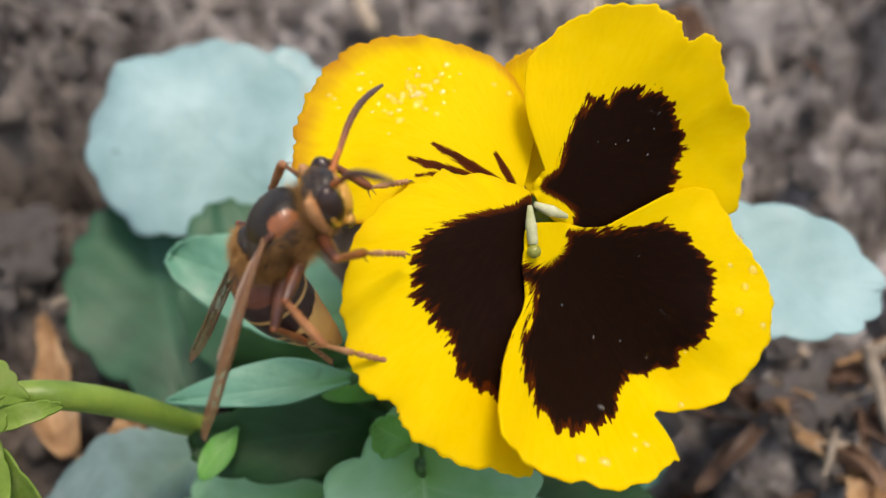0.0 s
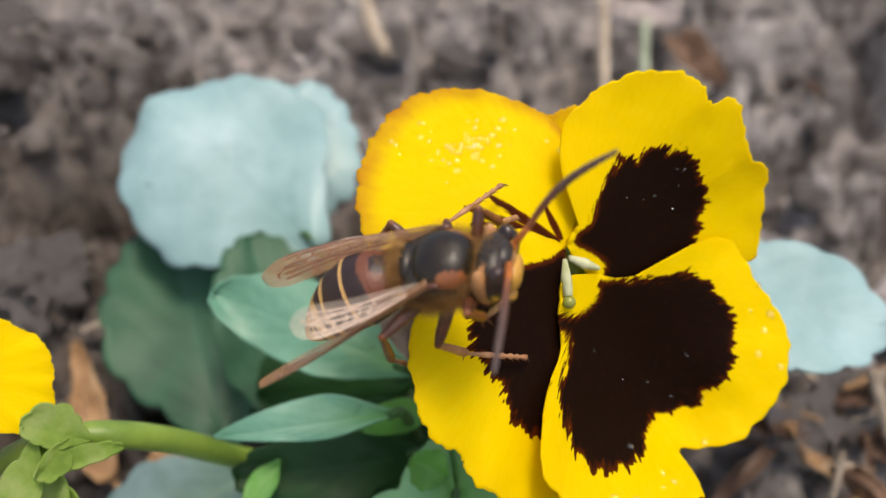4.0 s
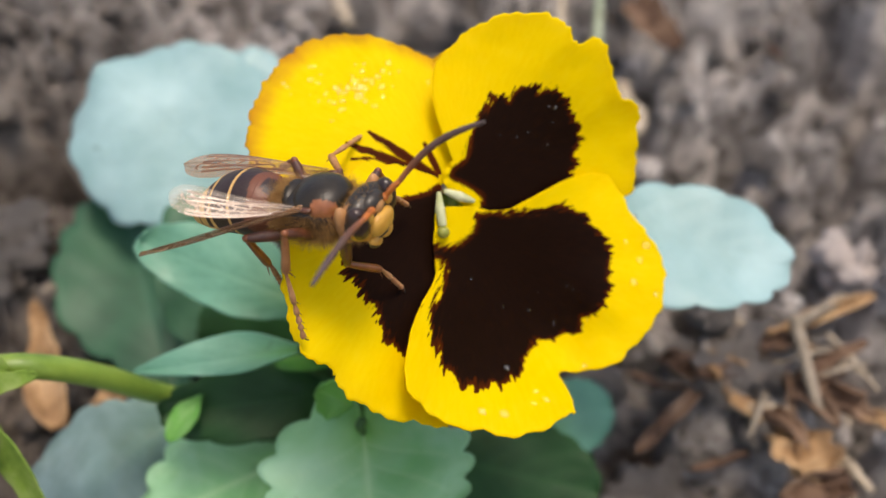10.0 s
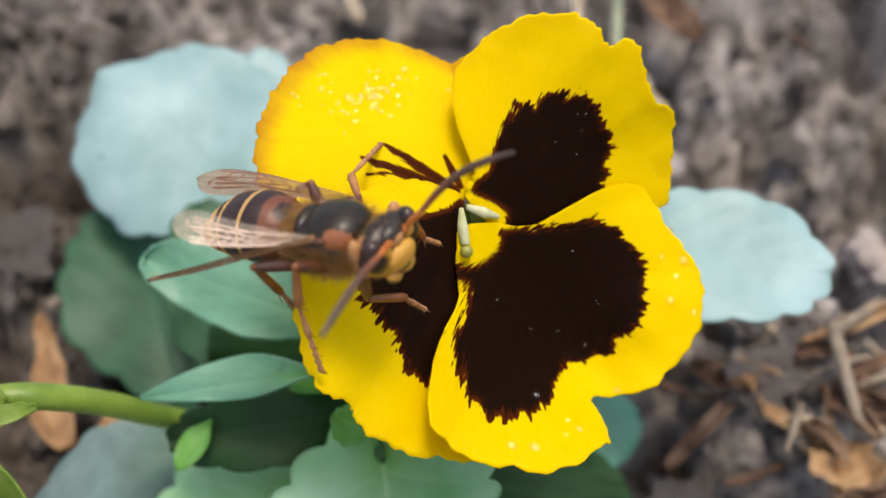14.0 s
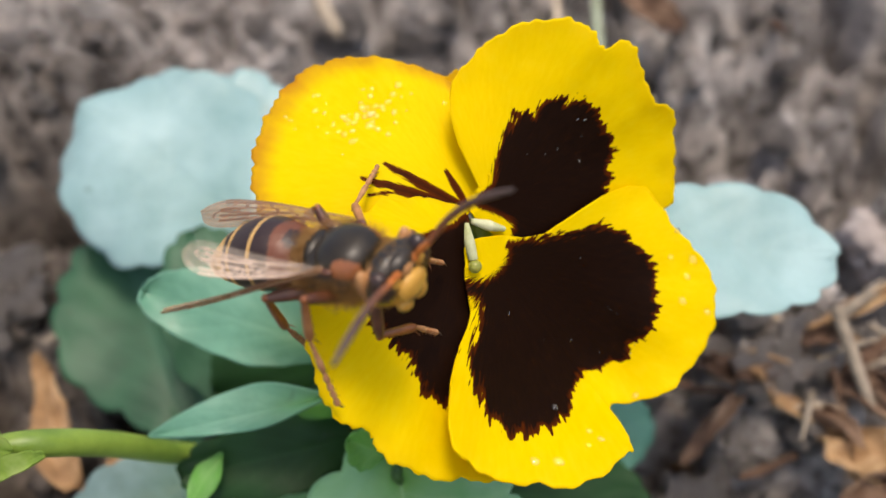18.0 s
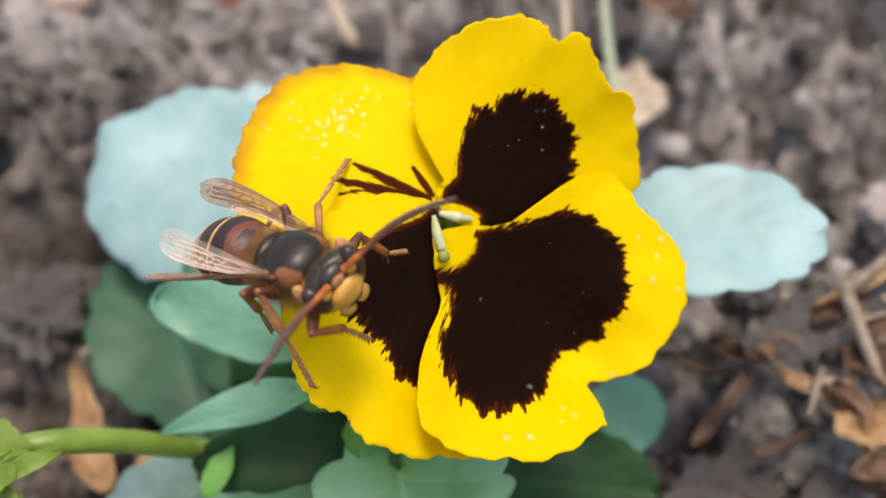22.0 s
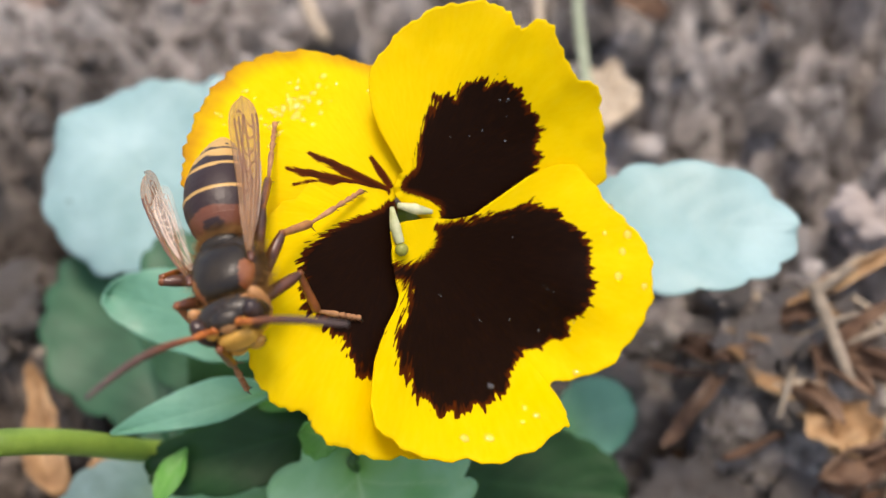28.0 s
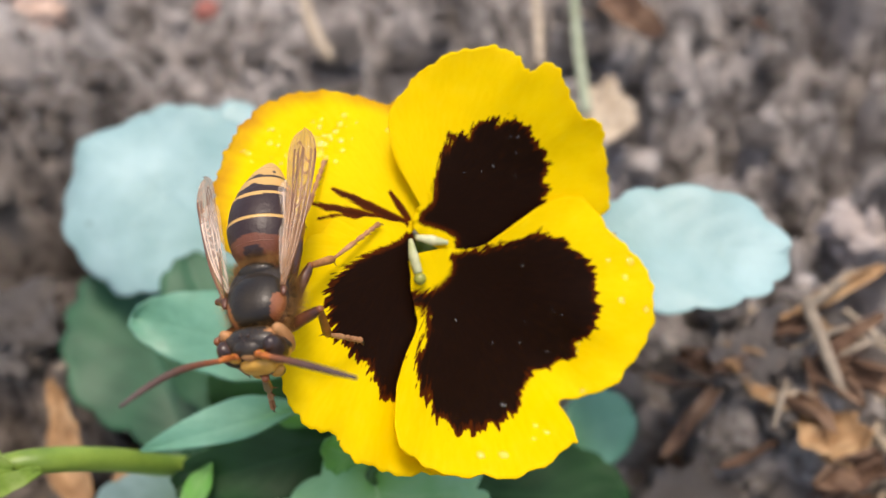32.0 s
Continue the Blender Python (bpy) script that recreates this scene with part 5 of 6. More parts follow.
# ---- what moves: the hornet, its limbs, and the petals that give under it ----
BODY = [
    (0, -0.01773, 0.07386, 0.11555, -3.9, -44.5, 14.0),
    (0.5, -0.01883, 0.07159, 0.11328, -5.0, -40.7, 23.0),
    (1, -0.01808, 0.07207, 0.11289, 8.2, -65.1, 1.9),
    (1.5, -0.01790, 0.07170, 0.11530, -26.4, -36.8, 45.0),
    (2, -0.01492, 0.07591, 0.11699, -28.5, -23.0, 43.2),
    (2.5, -0.01202, 0.07512, 0.11912, -20.0, -23.5, 30.2),
    (4.5, -0.00478, 0.07070, 0.12165, 21.0, -16.1, -19.8),
    (6, -0.00372, 0.07185, 0.12016, 14.2, -12.5, -18.8),
    (12, -0.00300, 0.07038, 0.11949, -0.2, -11.4, -20.8),
    (20, -0.00242, 0.06982, 0.11989, 10.1, -11.3, -32.5),
    (21, -0.00228, 0.06982, 0.11918, 10.6, -5.8, -33.1),
    (22, -0.00422, 0.06933, 0.11903, 5.8, -4.2, -35.8),
    (22.5, -0.00426, 0.06900, 0.11983, 13.9, 7.3, -52.8),
    (23, -0.00601, 0.06962, 0.11860, 11.2, 9.8, -62.9),
    (24, -0.00614, 0.06874, 0.11814, 12.2, 6.7, -66.7),
    (27, -0.00627, 0.06967, 0.11626, 16.8, 9.4, -78.4),
    (30, -0.00683, 0.07048, 0.11592, 3.3, 10.0, -87.9),
    (32, -0.00653, 0.07017, 0.11697, 9.2, 13.9, -90.7),
]
# turn of the head on the neck, and of the abdomen at the waist
NODS = [(0, -0.2, 22.1, 1.2), (0.5, -10.8, 1.9, 9), (1, -7.9, 17, -7.5), (1.5, -3.2, 9.5, -3.4), (2, 10.7, -5.5, -2.1), (2.5, 7.1, 3.1, 7), (4.5, -15.2, 8.5, -3.3), (6, -5.1, 6.3, -11.7), (12, 0.5, 3.1, -10.1), (20, -2.4, 5.2, -14.1), (21, -7.8, -1.4, -22.4), (22, 11.6, -5, -15.5), (22.5, -1.7, -7.2, -4.2), (23, -6.5, -2.9, -3.3), (24, -6.2, -0.6, -9.4), (27, -2.6, -5.5, 4.5), (30, -0.2, 1.5, -9.2), (32, 4.6, -6.4, -8.3)]
BENDS = [(0, 65, -6), (0.5, 78.2, -0.5), (1, 62, 0), (1.5, 72, -1.9), (2, 71.2, 1.7), (2.5, 65.7, 10), (4.5, 3.7, 14.4), (6, 3.9, -4.2), (12, -1.1, -6.3), (20, -2.2, 1.7), (21, 3.5, -2.2), (22, 7.1, -0.9), (22.5, 15.5, 6.3), (23, 8.2, 0.2), (24, 1.8, -2.9), (27, -13.1, -4.5), (30, -16.5, 1.2), (32, -13.2, -2.1)]
# where each limb points from its joint, in the hornet's own space
WHIPS = {
    "L": [(0, 5.8, 10.6, -2.6), (0.5, 5.1, 11.1, 1.8), (1, 3.2, 12, 0.4), (1.5, 8, 9.3, 1.7), (2, 9, 7.3, 4.6), (4.5, 10.3, 3.1, 6.2), (6, 10.3, 3.1, 6.2), (12, 10.3, 2.7, 6.4), (20, 10.4, 0.9, 6.7), (21, 9.9, 6.8, 3), (22, 9.4, 6.6, 4.7), (22.5, 8.7, 7.8, 4.2), (23, 8, 8.9, 3.4), (24, 7.9, 9.1, 2.9), (27, 6, 10.6, 2.3), (30, 7.5, 9.4, 3.1), (32, 6.1, 10.5, 2.6)],
    "R": [(0, 6.9, -10.1, 1.8), (0.5, 7.6, -8.8, -4.4), (1, 8.2, -9.9, 2.7), (1.5, 5, -9.8, -5.7), (2, 3.3, -11.9, 0.7), (4.5, 0.9, -11.7, 3.9), (6, 0, -11.8, 3.8), (12, 0.4, -12.4, 0.9), (20, 2.7, -11.4, 4), (21, 1.1, -11.7, 4.1), (22, 3.1, -11.7, 2.7), (22.5, 3.9, -11.1, 3.8), (23, 4.1, -9.8, 6.4), (24, 4.6, -9.6, 6.3), (27, 7.8, -7.2, 6.4), (30, 6.6, -6.1, 8.5), (32, 7.3, -5.7, 8.2)],
}
BLADES = {
    "L": [(0, -17.1, -2.7, -4.9), (0.5, -15.6, -0.3, -9), (1.5, -16.8, -1.7, -6.3), (2, -19, -4.2, -5.7), (2.5, -18, -5, -2.3), (4.5, -17.7, -3.2, 0.4), (6, -18, -0.4, -1.1), (12, -17.9, 1.5, 0.2), (20, -18, -0.8, 0.1), (21, -17.9, 0.7, -1.4), (22, -17.8, 2.4, -0.7), (22.5, -17.8, -0.3, -2.5), (23, -17.9, 1, -1.7), (24, -17.9, 1.8, -1), (27, -17.8, 1.7, 1.9), (30, -17.7, 1.8, 3), (32, -17.7, 2.9, 1.7)],
    "R": [(0, -15.5, -7.3, -5.5), (0.5, -13.6, -2, -11.7), (1.5, -16.7, 1.1, -6.5), (2, -17.5, -5.3, -7.7), (2.5, -16.6, -7.2, -5.7), (4.5, -16.1, -7.9, -1.5), (6, -16.8, -6.2, -1.6), (12, -17.3, -3.9, -3.3), (20, -17.2, -4.4, -3), (22, -17.5, -2.3, -3.8), (22.5, -16.4, -5.2, -5.3), (23, -16.5, -5.3, -5.1), (24, -17, -4.6, -3.7), (27, -17, -5.7, -1), (30, -17.3, -4.5, -2.3), (32, -17.4, -4.3, -1.3)],
    "Lh": [(0, -10.6, -1.4, -3), (1, -10, -0.8, -5), (2.5, -10.8, -3, -1.6), (4.5, -11, 0.4, 0.2), (22, -11, 1.2, -0.4), (24, -10.8, 1.8, -0.3), (27, -10.9, 1, 1.2), (32, -10.8, 1.4, 1.4)],
    "Rh": [(0, -9.9, -4.6, -3.3), (1, -9.5, -2, -5.8), (2, -9.9, -3.2, -4.2), (2.5, -10, -4.4, -3), (4.5, -9.5, -5.4, 4.7), (6, -9.1, -4.7, 5.4), (12, -9.7, -4, 4), (20, -10.2, -2.6, 3.8), (22, -10.7, -1.4, 2.8), (22.5, -10.9, -2.3, 1.5), (23, -10.8, -2.5, 1.9), (24, -10.6, -1.9, 2.9), (27, -10.8, -2.9, 0.8), (32, -10.8, -2.6, 0.8)],
}
# each leg's knee and ankle in the hornet's own space, and where its foot stands (mm)
KNEES = {
    "LF": [(0, 5.7, 5.4, -1.4), (0.5, 6.6, 4.6, -2.3), (1, 3.6, 6.2, -3.4), (1.5, 6.3, 4.9, -1.5), (2, 6.8, 4.2, -1.1), (2.5, 5.7, 5.1, -0.3), (4.5, 3, 4.4, 2.2), (6, 3.4, 4.2, 2.2), (12, 3.9, 6.6, -1.2), (20, 2.1, 6.6, -2.9), (21, 2.6, 6.7, -2.5), (22, 2.3, 6.8, -1.7), (22.5, 1.4, 6.5, -3.2), (23, 1.4, 6.7, -2.7), (24, 1.3, 5.6, -4.6), (27, -0.4, 4.7, -4.3), (30, 0.2, 5.6, -2.8), (32, 2.6, 5.8, -0)],
    "RF": [(0, 3.8, -6.1, -2.3), (0.5, 3.5, -5.7, 0.2), (1, 3.4, -5.9, -0.1), (1.5, 1.3, -5.8, -0.2), (2, 3.6, -6.1, -1.8), (2.5, 3.7, -5.9, -1.4), (4.5, 3.7, -5, 1.4), (6, 0.6, -1.6, -6.8), (12, 1.3, -0.1, -7), (20, 1.6, -2.5, -7.2), (21, 1.2, -2.3, -7), (22, 5.5, -5, -1.5), (22.5, 6.5, -4.1, -1.9), (23, 6.5, -4.1, -0.2), (24, 6.6, -3.9, -0.1), (27, 7.1, -2.4, 0.3), (30, 7.5, 0.3, -2.3), (32, 7.7, -0.2, -1.6)],
    "RM": [(0, -2, -6.4, -1.7), (0.5, -0.6, -6.8, -1.1), (1, -0.8, -6.8, -0.8), (1.5, -2, -5.8, -0.2), (2, -1.5, -5.8, 0.2), (2.5, -1.6, -6.4, -1.8), (4.5, -1.8, -3.3, -6.9), (6, -0.9, -5.5, 1.2), (12, -0.4, -5.7, 1), (20, -0.3, -5.6, 1.2), (21, 0.1, -5.3, 1.6), (22, 0.8, -5, 1.9), (22.5, 2, -4.9, 1.8), (23, 3.4, -4.8, 0.9), (24, 2.2, -4.6, 1.9), (27, 2.4, -4.6, 1.9), (30, 4, -3.3, 1.6), (32, 4.1, -4, 1)],
    "RH": [(0, -5.5, -5.6, -3.4), (0.5, -2.3, -7, -0.7), (1, -2.2, -6.9, -0.2), (1.5, -3.7, -5.7, 1.3), (2, -4.8, -5.8, -0.2), (2.5, -4, -6.1, 0.1), (4.5, -5.3, -6, -1.5), (6, -6, -5.1, -0.5), (12, -5.9, -5, -0.2), (20, -5.9, -5.3, 0.1), (21, -4.5, -5.4, 1.1), (22, -0.7, -5.6, 1.8), (22.5, -1.5, -5.1, 2.3), (23, -1, -4.3, 2.9), (24, -0.9, -4.2, 2.9), (27, 0.2, -4, 2.7), (30, -5, -5.6, -4), (32, -3.5, -6.7, -3.3)],
    "LM": [(0, 0.1, 6.2, 0.6), (0.5, 0.2, 6.1, 0.7), (1, 0.6, 6.2, 0.6), (1.5, 0.5, 6.1, 0.8), (2, 0.7, 6, 0.9), (2.5, 0.6, 6, 0.9), (4.5, -1.8, 6.4, -3), (6, -1, 6.6, -0.9), (12, -1, 6.5, -0.4), (20, -2.7, 6, -2.2), (21, -2.7, 6, -2.2), (22, -2.8, 5.9, -2.3), (22.5, -4, 4.2, -3.8), (23, -3.3, 5.6, -1.8), (24, -3.2, 6.1, -2.2), (27, -3.7, 5.1, -1.7), (30, -3.8, 4.8, -0.7), (32, -4.3, 4.2, -1.9)],
    "LH": [(0, -4.5, 5.5, 0.8), (0.5, -4.5, 5.6, 0.8), (1, -4.7, 5.3, 1), (1.5, -4.4, 5.7, 0.7), (2, -4.4, 5.7, 0.7), (2.5, -4.3, 4.7, 1.8), (4.5, -5.1, 4, 2), (6, -4.3, 4, 2.7), (12, -3.7, 3.7, 3.3), (20, -4.3, 3.7, 2.9), (21, -4, 4.3, 2.7), (22, -3.7, 4.5, 2.8), (22.5, -6.4, 5, -1.2), (23, -6.6, 4.5, -0.6), (24, -6.5, 4.7, -0), (27, -6.9, 4, -0.1), (30, -6.8, 3.8, -0), (32, -7, 3.6, -0.7)],
}
ANKLES = {
    "LF": [(0, 6.1, 5.3, -6), (0.5, 9.5, 4.7, -6), (1, 3.8, 6.9, -7.9), (1.5, 8.3, 4.3, -5.7), (2, 7.1, 0.9, -4.5), (2.5, 7.6, 4.4, -4.5), (4.5, 2.9, 6.8, -1.8), (6, 3.3, 7, -1.6), (12, 3.7, 8.1, -6), (20, 1.4, 7.4, -7.8), (21, 2, 7, -7.4), (22, 2.7, 8.4, -6.3), (22.5, 0.7, 7.2, -8), (23, 0.3, 8.1, -7.3), (24, 1.3, 5, -9.3), (27, 1, 4.3, -8.8), (30, 0.9, 5.6, -7.4), (32, 2.6, 4.8, -5)],
    "RF": [(0, 4.2, -2.8, -6), (0.5, 4.4, -2.7, -3.7), (1, 2.7, -2.8, -4.1), (1.5, 2.5, -2.9, -4.1), (2, 6.6, -2.5, -4), (2.5, 5.7, -1.6, -3.9), (4.5, 3, -3.9, -3.1), (6, 1.9, 0.7, -10.8), (12, 3, 3.4, -9.9), (20, 2.2, 1.6, -10.1), (21, 3.1, 1.6, -9.5), (22, 5.4, -1.3, -5.4), (22.5, 6.2, -0.6, -5.8), (23, 6.1, -3, -4.8), (24, 7.3, -1.8, -4.5), (27, 6.2, -3.4, -4.2), (30, 5.9, -0.9, -6.6), (32, 6.5, -1.9, -5.8)],
    "RM": [(0, -2.9, -7.9, -6.4), (0.5, -2, -7, -6), (1, -2.8, -7.8, -5.3), (1.5, -2.5, -4.6, -5.4), (2, -1.3, -3.7, -4.9), (2.5, -1.6, -5.3, -7.3), (4.5, -1.4, -1.9, -12), (6, -2.5, -6.6, -3.6), (12, -2.3, -5.3, -4), (20, -2.1, -6.3, -3.7), (21, -1.1, -6.5, -3.4), (22, 1.5, -5.5, -3.5), (22.5, 3, -5.7, -3.3), (23, 1.2, -3.9, -3.6), (24, 0.8, -4.2, -3), (27, 1.6, -5.4, -3.2), (30, 3.4, -3.8, -3.6), (32, 3.5, -5.2, -4)],
    "RH": [(0, -7.2, -2.4, -8.5), (0.5, -3, -3.8, -6), (1, -6, -4.1, -4.2), (1.5, -5.9, -3.4, -4.1), (2, -5.1, -4.3, -6.6), (2.5, -5.1, -4.8, -6.3), (4.5, -7.6, -5.3, -7.2), (6, -6.6, -3.6, -6.5), (12, -6.8, -2, -5.5), (20, -7.5, -4, -5.7), (21, -5.9, -4, -4.7), (22, -3.4, -3.8, -3.5), (22.5, -5.5, -2.9, -1.8), (23, -5.3, -2.8, -1.3), (24, -5.6, -2.9, -0.9), (27, -4.2, -3.7, -1.7), (30, -9.7, -5.5, -7.9), (32, -8, -7.2, -7.6)],
    "LM": [(0, 4, 3.4, 2.7), (0.5, 4.7, 3.6, 1.4), (1, -0.7, 1.5, 2.5), (1.5, 4.9, 3.7, 2.3), (2, 4.7, 3.2, 2.7), (2.5, 4.8, 3.7, 2.7), (4.5, -4.7, 9.6, -6), (6, -4.2, 9.9, -3.3), (12, -4.1, 10.7, -0.6), (20, -6.4, 9.5, -3.2), (21, -6.5, 9.3, -3.6), (22, -6.3, 9.8, -2.7), (22.5, -8.5, 6.4, -5.6), (23, -5.9, 8.8, -5.3), (24, -5.8, 9.2, -5.9), (27, -7, 6.5, -5.6), (30, -7.5, 6.8, -4), (32, -7.5, 5.1, -6)],
    "LH": [(0, -5.9, -0.5, 0.1), (0.5, -2.6, -0.1, -0.7), (1, -6.5, -0.3, 2.9), (1.5, -2.9, -0.1, -0.9), (2, -2.1, 0, -0.3), (2.5, -5.7, -1.3, 2.3), (4.5, -8.8, 5.5, -2.7), (6, -8.3, 6.3, -1.5), (12, -7.9, 6.8, 0.1), (20, -8.7, 5.5, -1), (21, -8.6, 5.4, -1.3), (22, -8.4, 5.9, -0.9), (22.5, -11.8, 6.9, -4.2), (23, -12.1, 5.7, -3.8), (24, -12.5, 5.7, -2.3), (27, -13, 4.2, -2.1), (30, -12.2, 3.2, -3.2), (32, -12, 2.2, -4.3)],
}
FEET = {
    "LF": [(0, -4.5, 88.2, 111.9), (0.5, -4.7, 88.4, 112), (1, -4.6, 88.6, 111.8), (1.5, -4.9, 88.2, 111.9), (2, -4.7, 88.5, 112), (2.5, -0.9, 90, 112.8), (4.5, 2.8, 83.5, 118.5), (6, 4.1, 85.5, 117.2), (12, 8, 83.4, 107.3), (20, 7.9, 83.3, 107.1), (21, 7.5, 83, 106.9), (22, 7, 82.5, 107.3), (22.5, 6.6, 82.3, 107.5), (23, 6.5, 82.2, 107.3), (24, 5, 75.4, 101.9), (27, 5.5, 75.1, 101.5), (30, 4.8, 74.9, 101.9), (32, 3.9, 72.7, 104.8)],
    "RF": [(0, -3.9, 77.5, 109.2), (0.5, -5.9, 76.7, 109.7), (1, -7.2, 75.7, 109.6), (1.5, -6.9, 75.9, 109.5), (2, 0.3, 83.6, 112.6), (2.5, 1.2, 82.6, 113.3), (4.5, 1.3, 72.2, 113.7), (6, 6, 76.6, 101.4), (12, 6.2, 76.3, 101.5), (20, 6.4, 75.8, 102.3), (21, 5.7, 75.7, 102.2), (22, 2.4, 68.8, 104.9), (22.5, 1.5, 69.1, 104.5), (23, -4.6, 63.7, 102.9), (24, -4.1, 62.7, 103.3), (27, -8, 65.2, 101.6), (30, -8.8, 67.4, 99.4), (32, -9.4, 67.1, 100.8)],
    "RM": [(0, -6.9, 68.6, 100.8), (0.5, -6.6, 68.1, 100), (1, -6.9, 67.8, 99.2), (1.5, -6.1, 69.6, 103), (2, -2.6, 75.7, 107.1), (2.5, -1.7, 71.3, 103.7), (4.5, 6.7, 76.5, 101), (6, -6.5, 64.6, 103.1), (12, -5.7, 64.2, 103.4), (20, -5.6, 64, 103), (21, -5.8, 63.9, 103), (22, -5.6, 63.7, 103.7), (22.5, -6, 63.8, 103.6), (23, -10.8, 72.5, 104.3), (24, -10.9, 72, 104.6), (27, -11, 73.1, 101.6), (30, -12.2, 72.7, 102.1), (32, -13.1, 73.1, 101.6)],
    "RH": [(0, -14.5, 76.8, 91.6), (0.5, -14, 73.8, 95.3), (1, -14.9, 74.5, 93.4), (1.5, -8.3, 62.3, 100.1), (2, -2.7, 67.9, 101), (2.5, -2.4, 67, 101.5), (4.5, -11, 76.5, 98.4), (6, -10.6, 78.8, 99.8), (12, -10.5, 77.2, 100.9), (20, -11, 77.7, 100.3), (21, -11.9, 76.6, 101.5), (22, -12.1, 74.7, 103.9), (22.5, -12.1, 83.8, 112.2), (23, -13.1, 85.1, 111.7), (24, -12.8, 84.9, 111.6), (27, -10.8, 84.8, 107.4), (30, -14.1, 94.7, 102), (32, -14.1, 93.2, 103)],
    "LM": [(0, -12.2, 82.1, 113.2), (0.5, -12.8, 81.1, 109.8), (1, -13.3, 78.2, 110), (1.5, -12.4, 81.1, 111.4), (2, -9.2, 83.7, 111.7), (2.5, -5.9, 83, 113.9), (4.5, 0.4, 94.1, 115.7), (6, 0.4, 94.6, 115.8), (12, 0.4, 94.1, 115.6), (20, 0.5, 94.3, 115.8), (21, 0.3, 94.3, 115.8), (22, 0.4, 93.9, 116), (22.5, 0.3, 93.5, 116.1), (23, 6.7, 90.6, 112.4), (24, 9.5, 89.3, 111.4), (27, 7.5, 89.1, 111.1), (30, 7.3, 89.3, 111.4), (32, 7.2, 89.1, 111.3)],
    "LH": [(0, -14.8, 74.5, 101.6), (0.5, -13.6, 74.9, 101.4), (1, -14.1, 73, 101.1), (1.5, -12.4, 72.8, 102.7), (2, -11.8, 75.5, 104.4), (2.5, -14.5, 75, 108.5), (4.5, -14.5, 89, 108.7), (6, -14.4, 90.9, 109.8), (12, -13, 89.5, 109), (20, -11.1, 89.5, 109.3), (21, -12.3, 89.1, 109.6), (22, -12.8, 89.1, 109.4), (22.5, -5.7, 99.6, 118.1), (23, -5.8, 99.8, 118.1), (24, -6.1, 99.2, 118.2), (27, -5.4, 99.3, 117.8), (30, 0.1, 98.2, 117.6), (32, 0.4, 97.9, 117.6)],
}
ANT_BASE = (3.4, 1.15, 0.9)
WING_BASE = {"L": (0.2, 3.0, 2.0), "R": (0.2, -3.0, 2.0), "Lh": (-0.9, 2.8, 1.6), "Rh": (-0.9, -2.8, 1.6)}


def body_at(t):
    rows = [(r[0], pose(*r[1:])) for r in BODY]
    for (ta, a), (tb, b) in zip(rows, rows[1:]):
        if ta <= t <= tb:
            u = (t - ta) / (tb - ta)
            return Matrix.LocRotScale(a.translation.lerp(b.translation, u), a.to_quaternion().slerp(b.to_quaternion(), u), None)
    return rows[-1][1] if t > rows[-1][0] else rows[0][1]


def between(rows, t):
    ts = [r[0] for r in rows]
    return Vector([np.interp(t, ts, [r[k] for r in rows]) for k in range(1, len(rows[0]))])


def pointing(base, way, up):
    x = way.normalized()
    z = up - x * up.dot(x)
    z.normalize()
    y = z.cross(x)
    return Matrix(((x.x, y.x, z.x, base.x), (x.y, y.y, z.y, base.y), (x.z, y.z, z.z, base.z), (0, 0, 0, 1)))


def head_at(t):
    nod = between(NODS, t)
    return pose(*(NECK * MM), *nod)


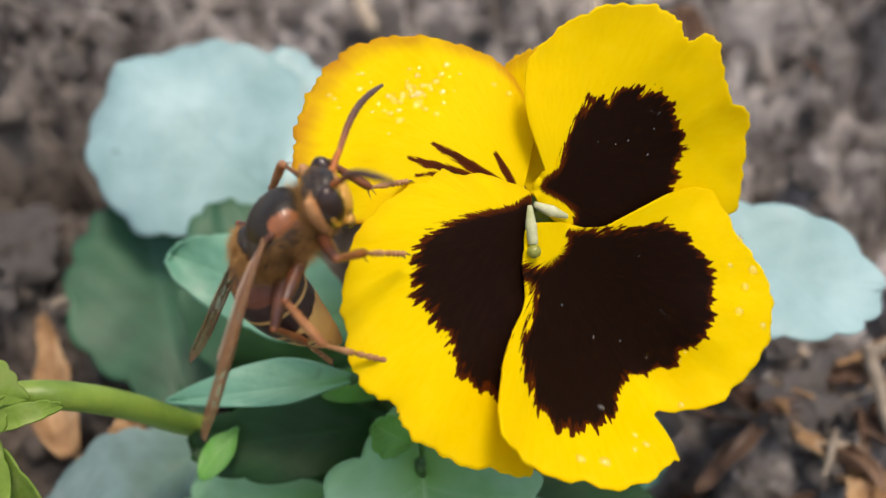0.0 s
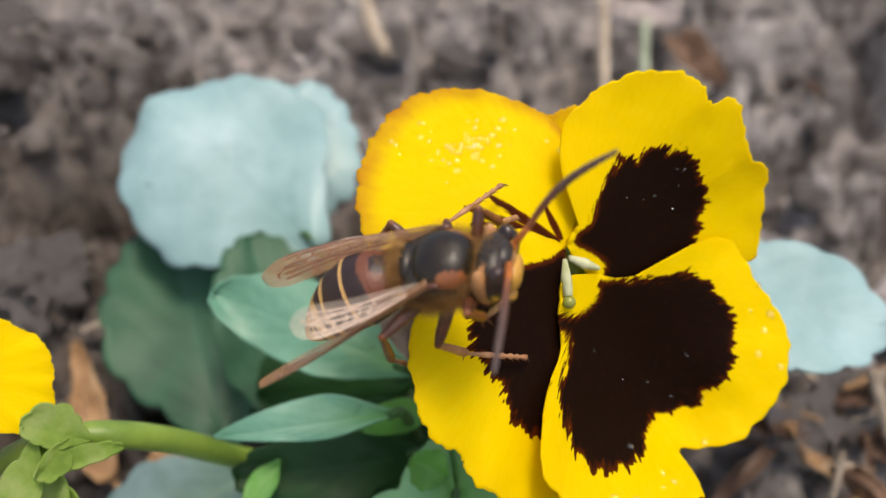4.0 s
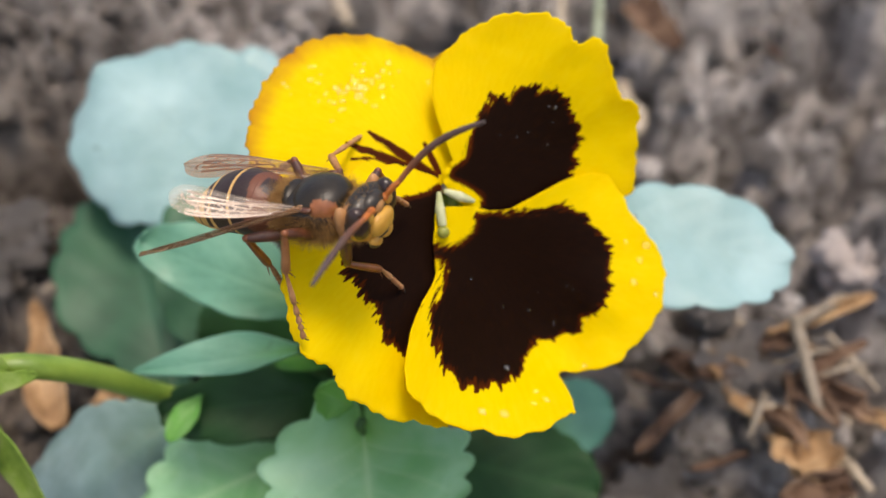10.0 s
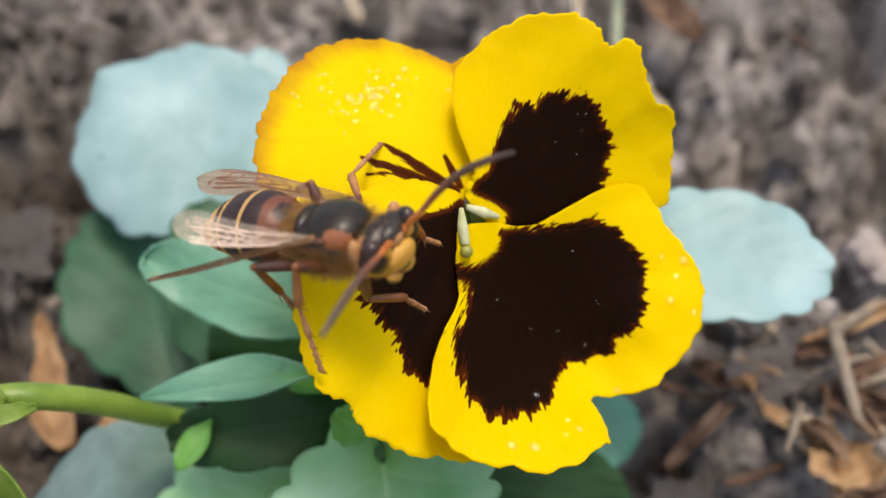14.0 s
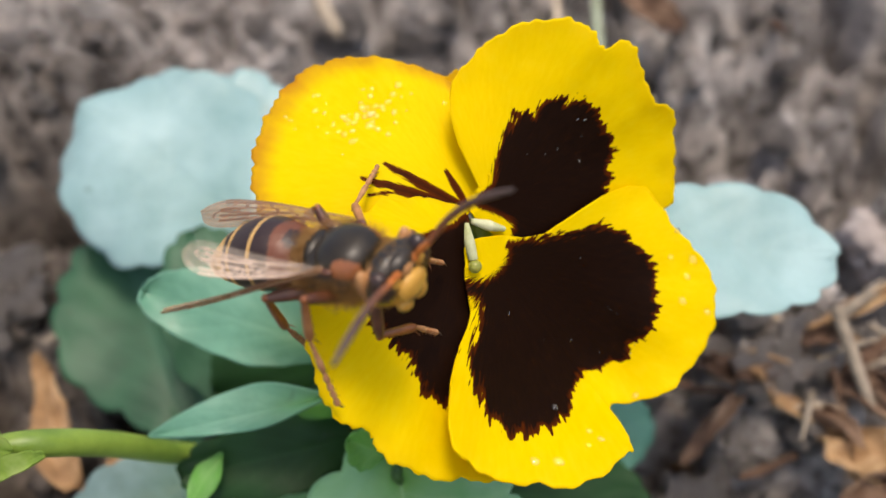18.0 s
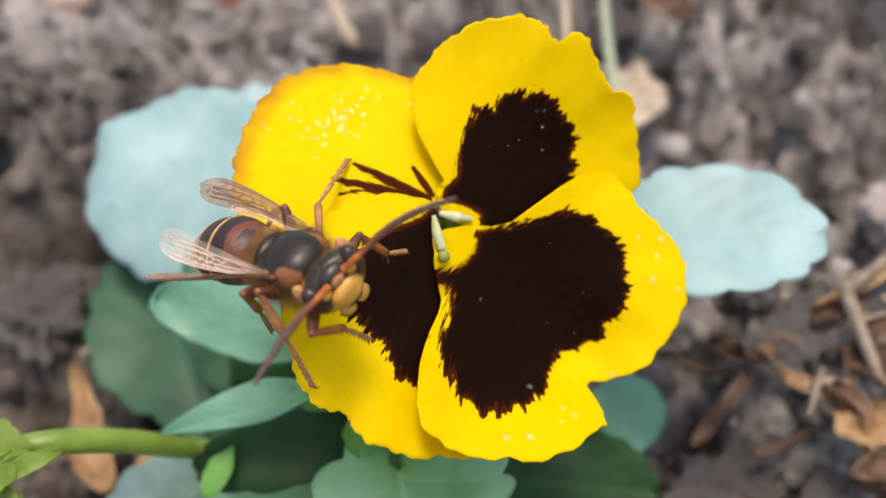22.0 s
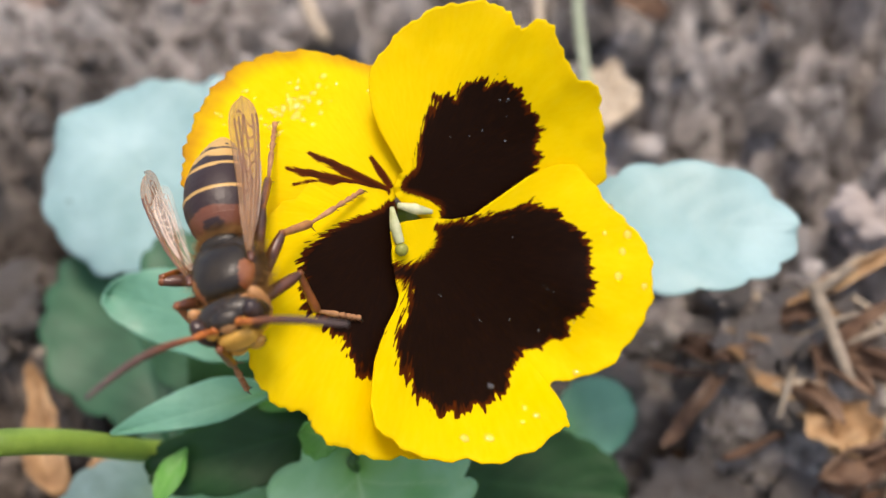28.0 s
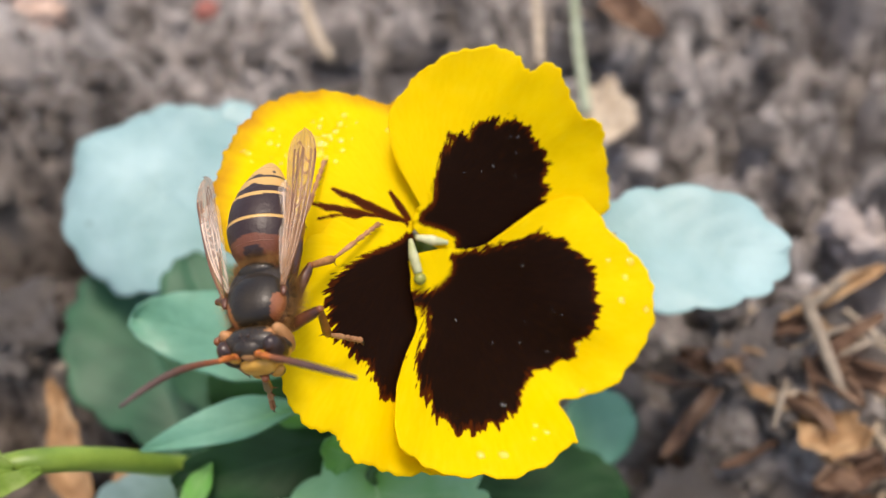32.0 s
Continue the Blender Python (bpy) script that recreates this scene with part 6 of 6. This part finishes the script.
def leg_poses(key, t):
    """Thigh, shin and foot poses in the hornet's space, chained from the hip."""
    la, lb, lc = LEG_LENGTHS[key[1]]
    side = 1 if key[0] == "L" else -1
    hx, hy, hz = HIPS[key[1]]
    hip = Vector((hx, hy * side, hz))
    knee_aim, ankle_aim = between(KNEES[key], t), between(ANKLES[key], t)
    foot_aim = body_at(t).inverted() @ (between(FEET[key], t) * 0.001) / MM
    knee = hip + (knee_aim - hip).normalized() * la
    ankle = knee + (ankle_aim - knee).normalized() * lb
    foot = ankle + (foot_aim - ankle).normalized() * lc
    up = Vector((0.05, 0.3 * side, 1))
    return pointing(hip * MM, knee - hip, up), pointing(knee * MM, ankle - knee, up), pointing(ankle * MM, foot - ankle, up)


def motions():
    walk(hornet, [(r[0], pose(*r[1:])) for r in BODY])
    times = sorted({r[0] for r in BODY} | {3.2, 3.8, 5.2, 7.0, 9.0, 16.0, 20.5, 21.5, 25.5, 28.5})
    walk(head, [(t, head_at(t)) for t in times])
    walk(abdomen, [(r[0], pose(*(WAIST * MM), 0, -r[1], r[2])) for r in BENDS])
    for side in "LR":
        s = 1 if side == "L" else -1
        joint = Vector((ANT_BASE[0], ANT_BASE[1] * s, ANT_BASE[2])) * MM
        walk(ANTENNAE[side], [(t, pointing(head_at(t) @ joint, between(WHIPS[side], t), Vector((0.5, 0.4 * s, 1)))) for t in times])
    for key, blade in WINGS.items():
        base = Vector(WING_BASE[key]) * MM
        s = 1 if key[0] == "L" else -1
        rows = []
        for t in times:
            if t < 3:
                flat = Vector((0, 0.7, 0.7))
            elif t > 22.4:
                flat = Vector((0, 0.3 * s, 1))
            else:
                flat = Vector({"L": (0, -0.25, 1.0), "R": (0, 0.65, 0.75), "Lh": (0, 0.5, 0.8), "Rh": (0, -0.5, 0.8)}[key])
            m = pointing(base, between(BLADES[key], t), flat)
            rows.append((t, m @ pose(0, 0, 0, 180 if s > 0 else 0, 0, 0)))
        walk(blade, rows)
    for key, limbs in LEGS.items():
        rows = [(t, leg_poses(key, t)) for t in times]
        for k in range(3):
            walk(limbs[k], [(t, p[k]) for t, p in rows])
    walk(upper_petal, [(t, pose(-0.0017 * a, -0.0002 * a, 0, 0, 0, 4.3 * a)) for t, a in ((0, 1), (2.5, 1), (4.5, 0), (32, 0))])
    swing = [(0, -17), (1, -18), (2.5, -15), (4.5, -8), (20, -7), (22.5, -5), (24.5, -2), (27, 0), (32, 0)]
    pivot = Vector((-0.003, -0.004, 0))
    walk(left_petal, [(t, Matrix.Translation(pivot) @ pose(0, 0, 0, 0, a, 0) @ Matrix.Translation(-pivot)) for t, a in swing])


motions()
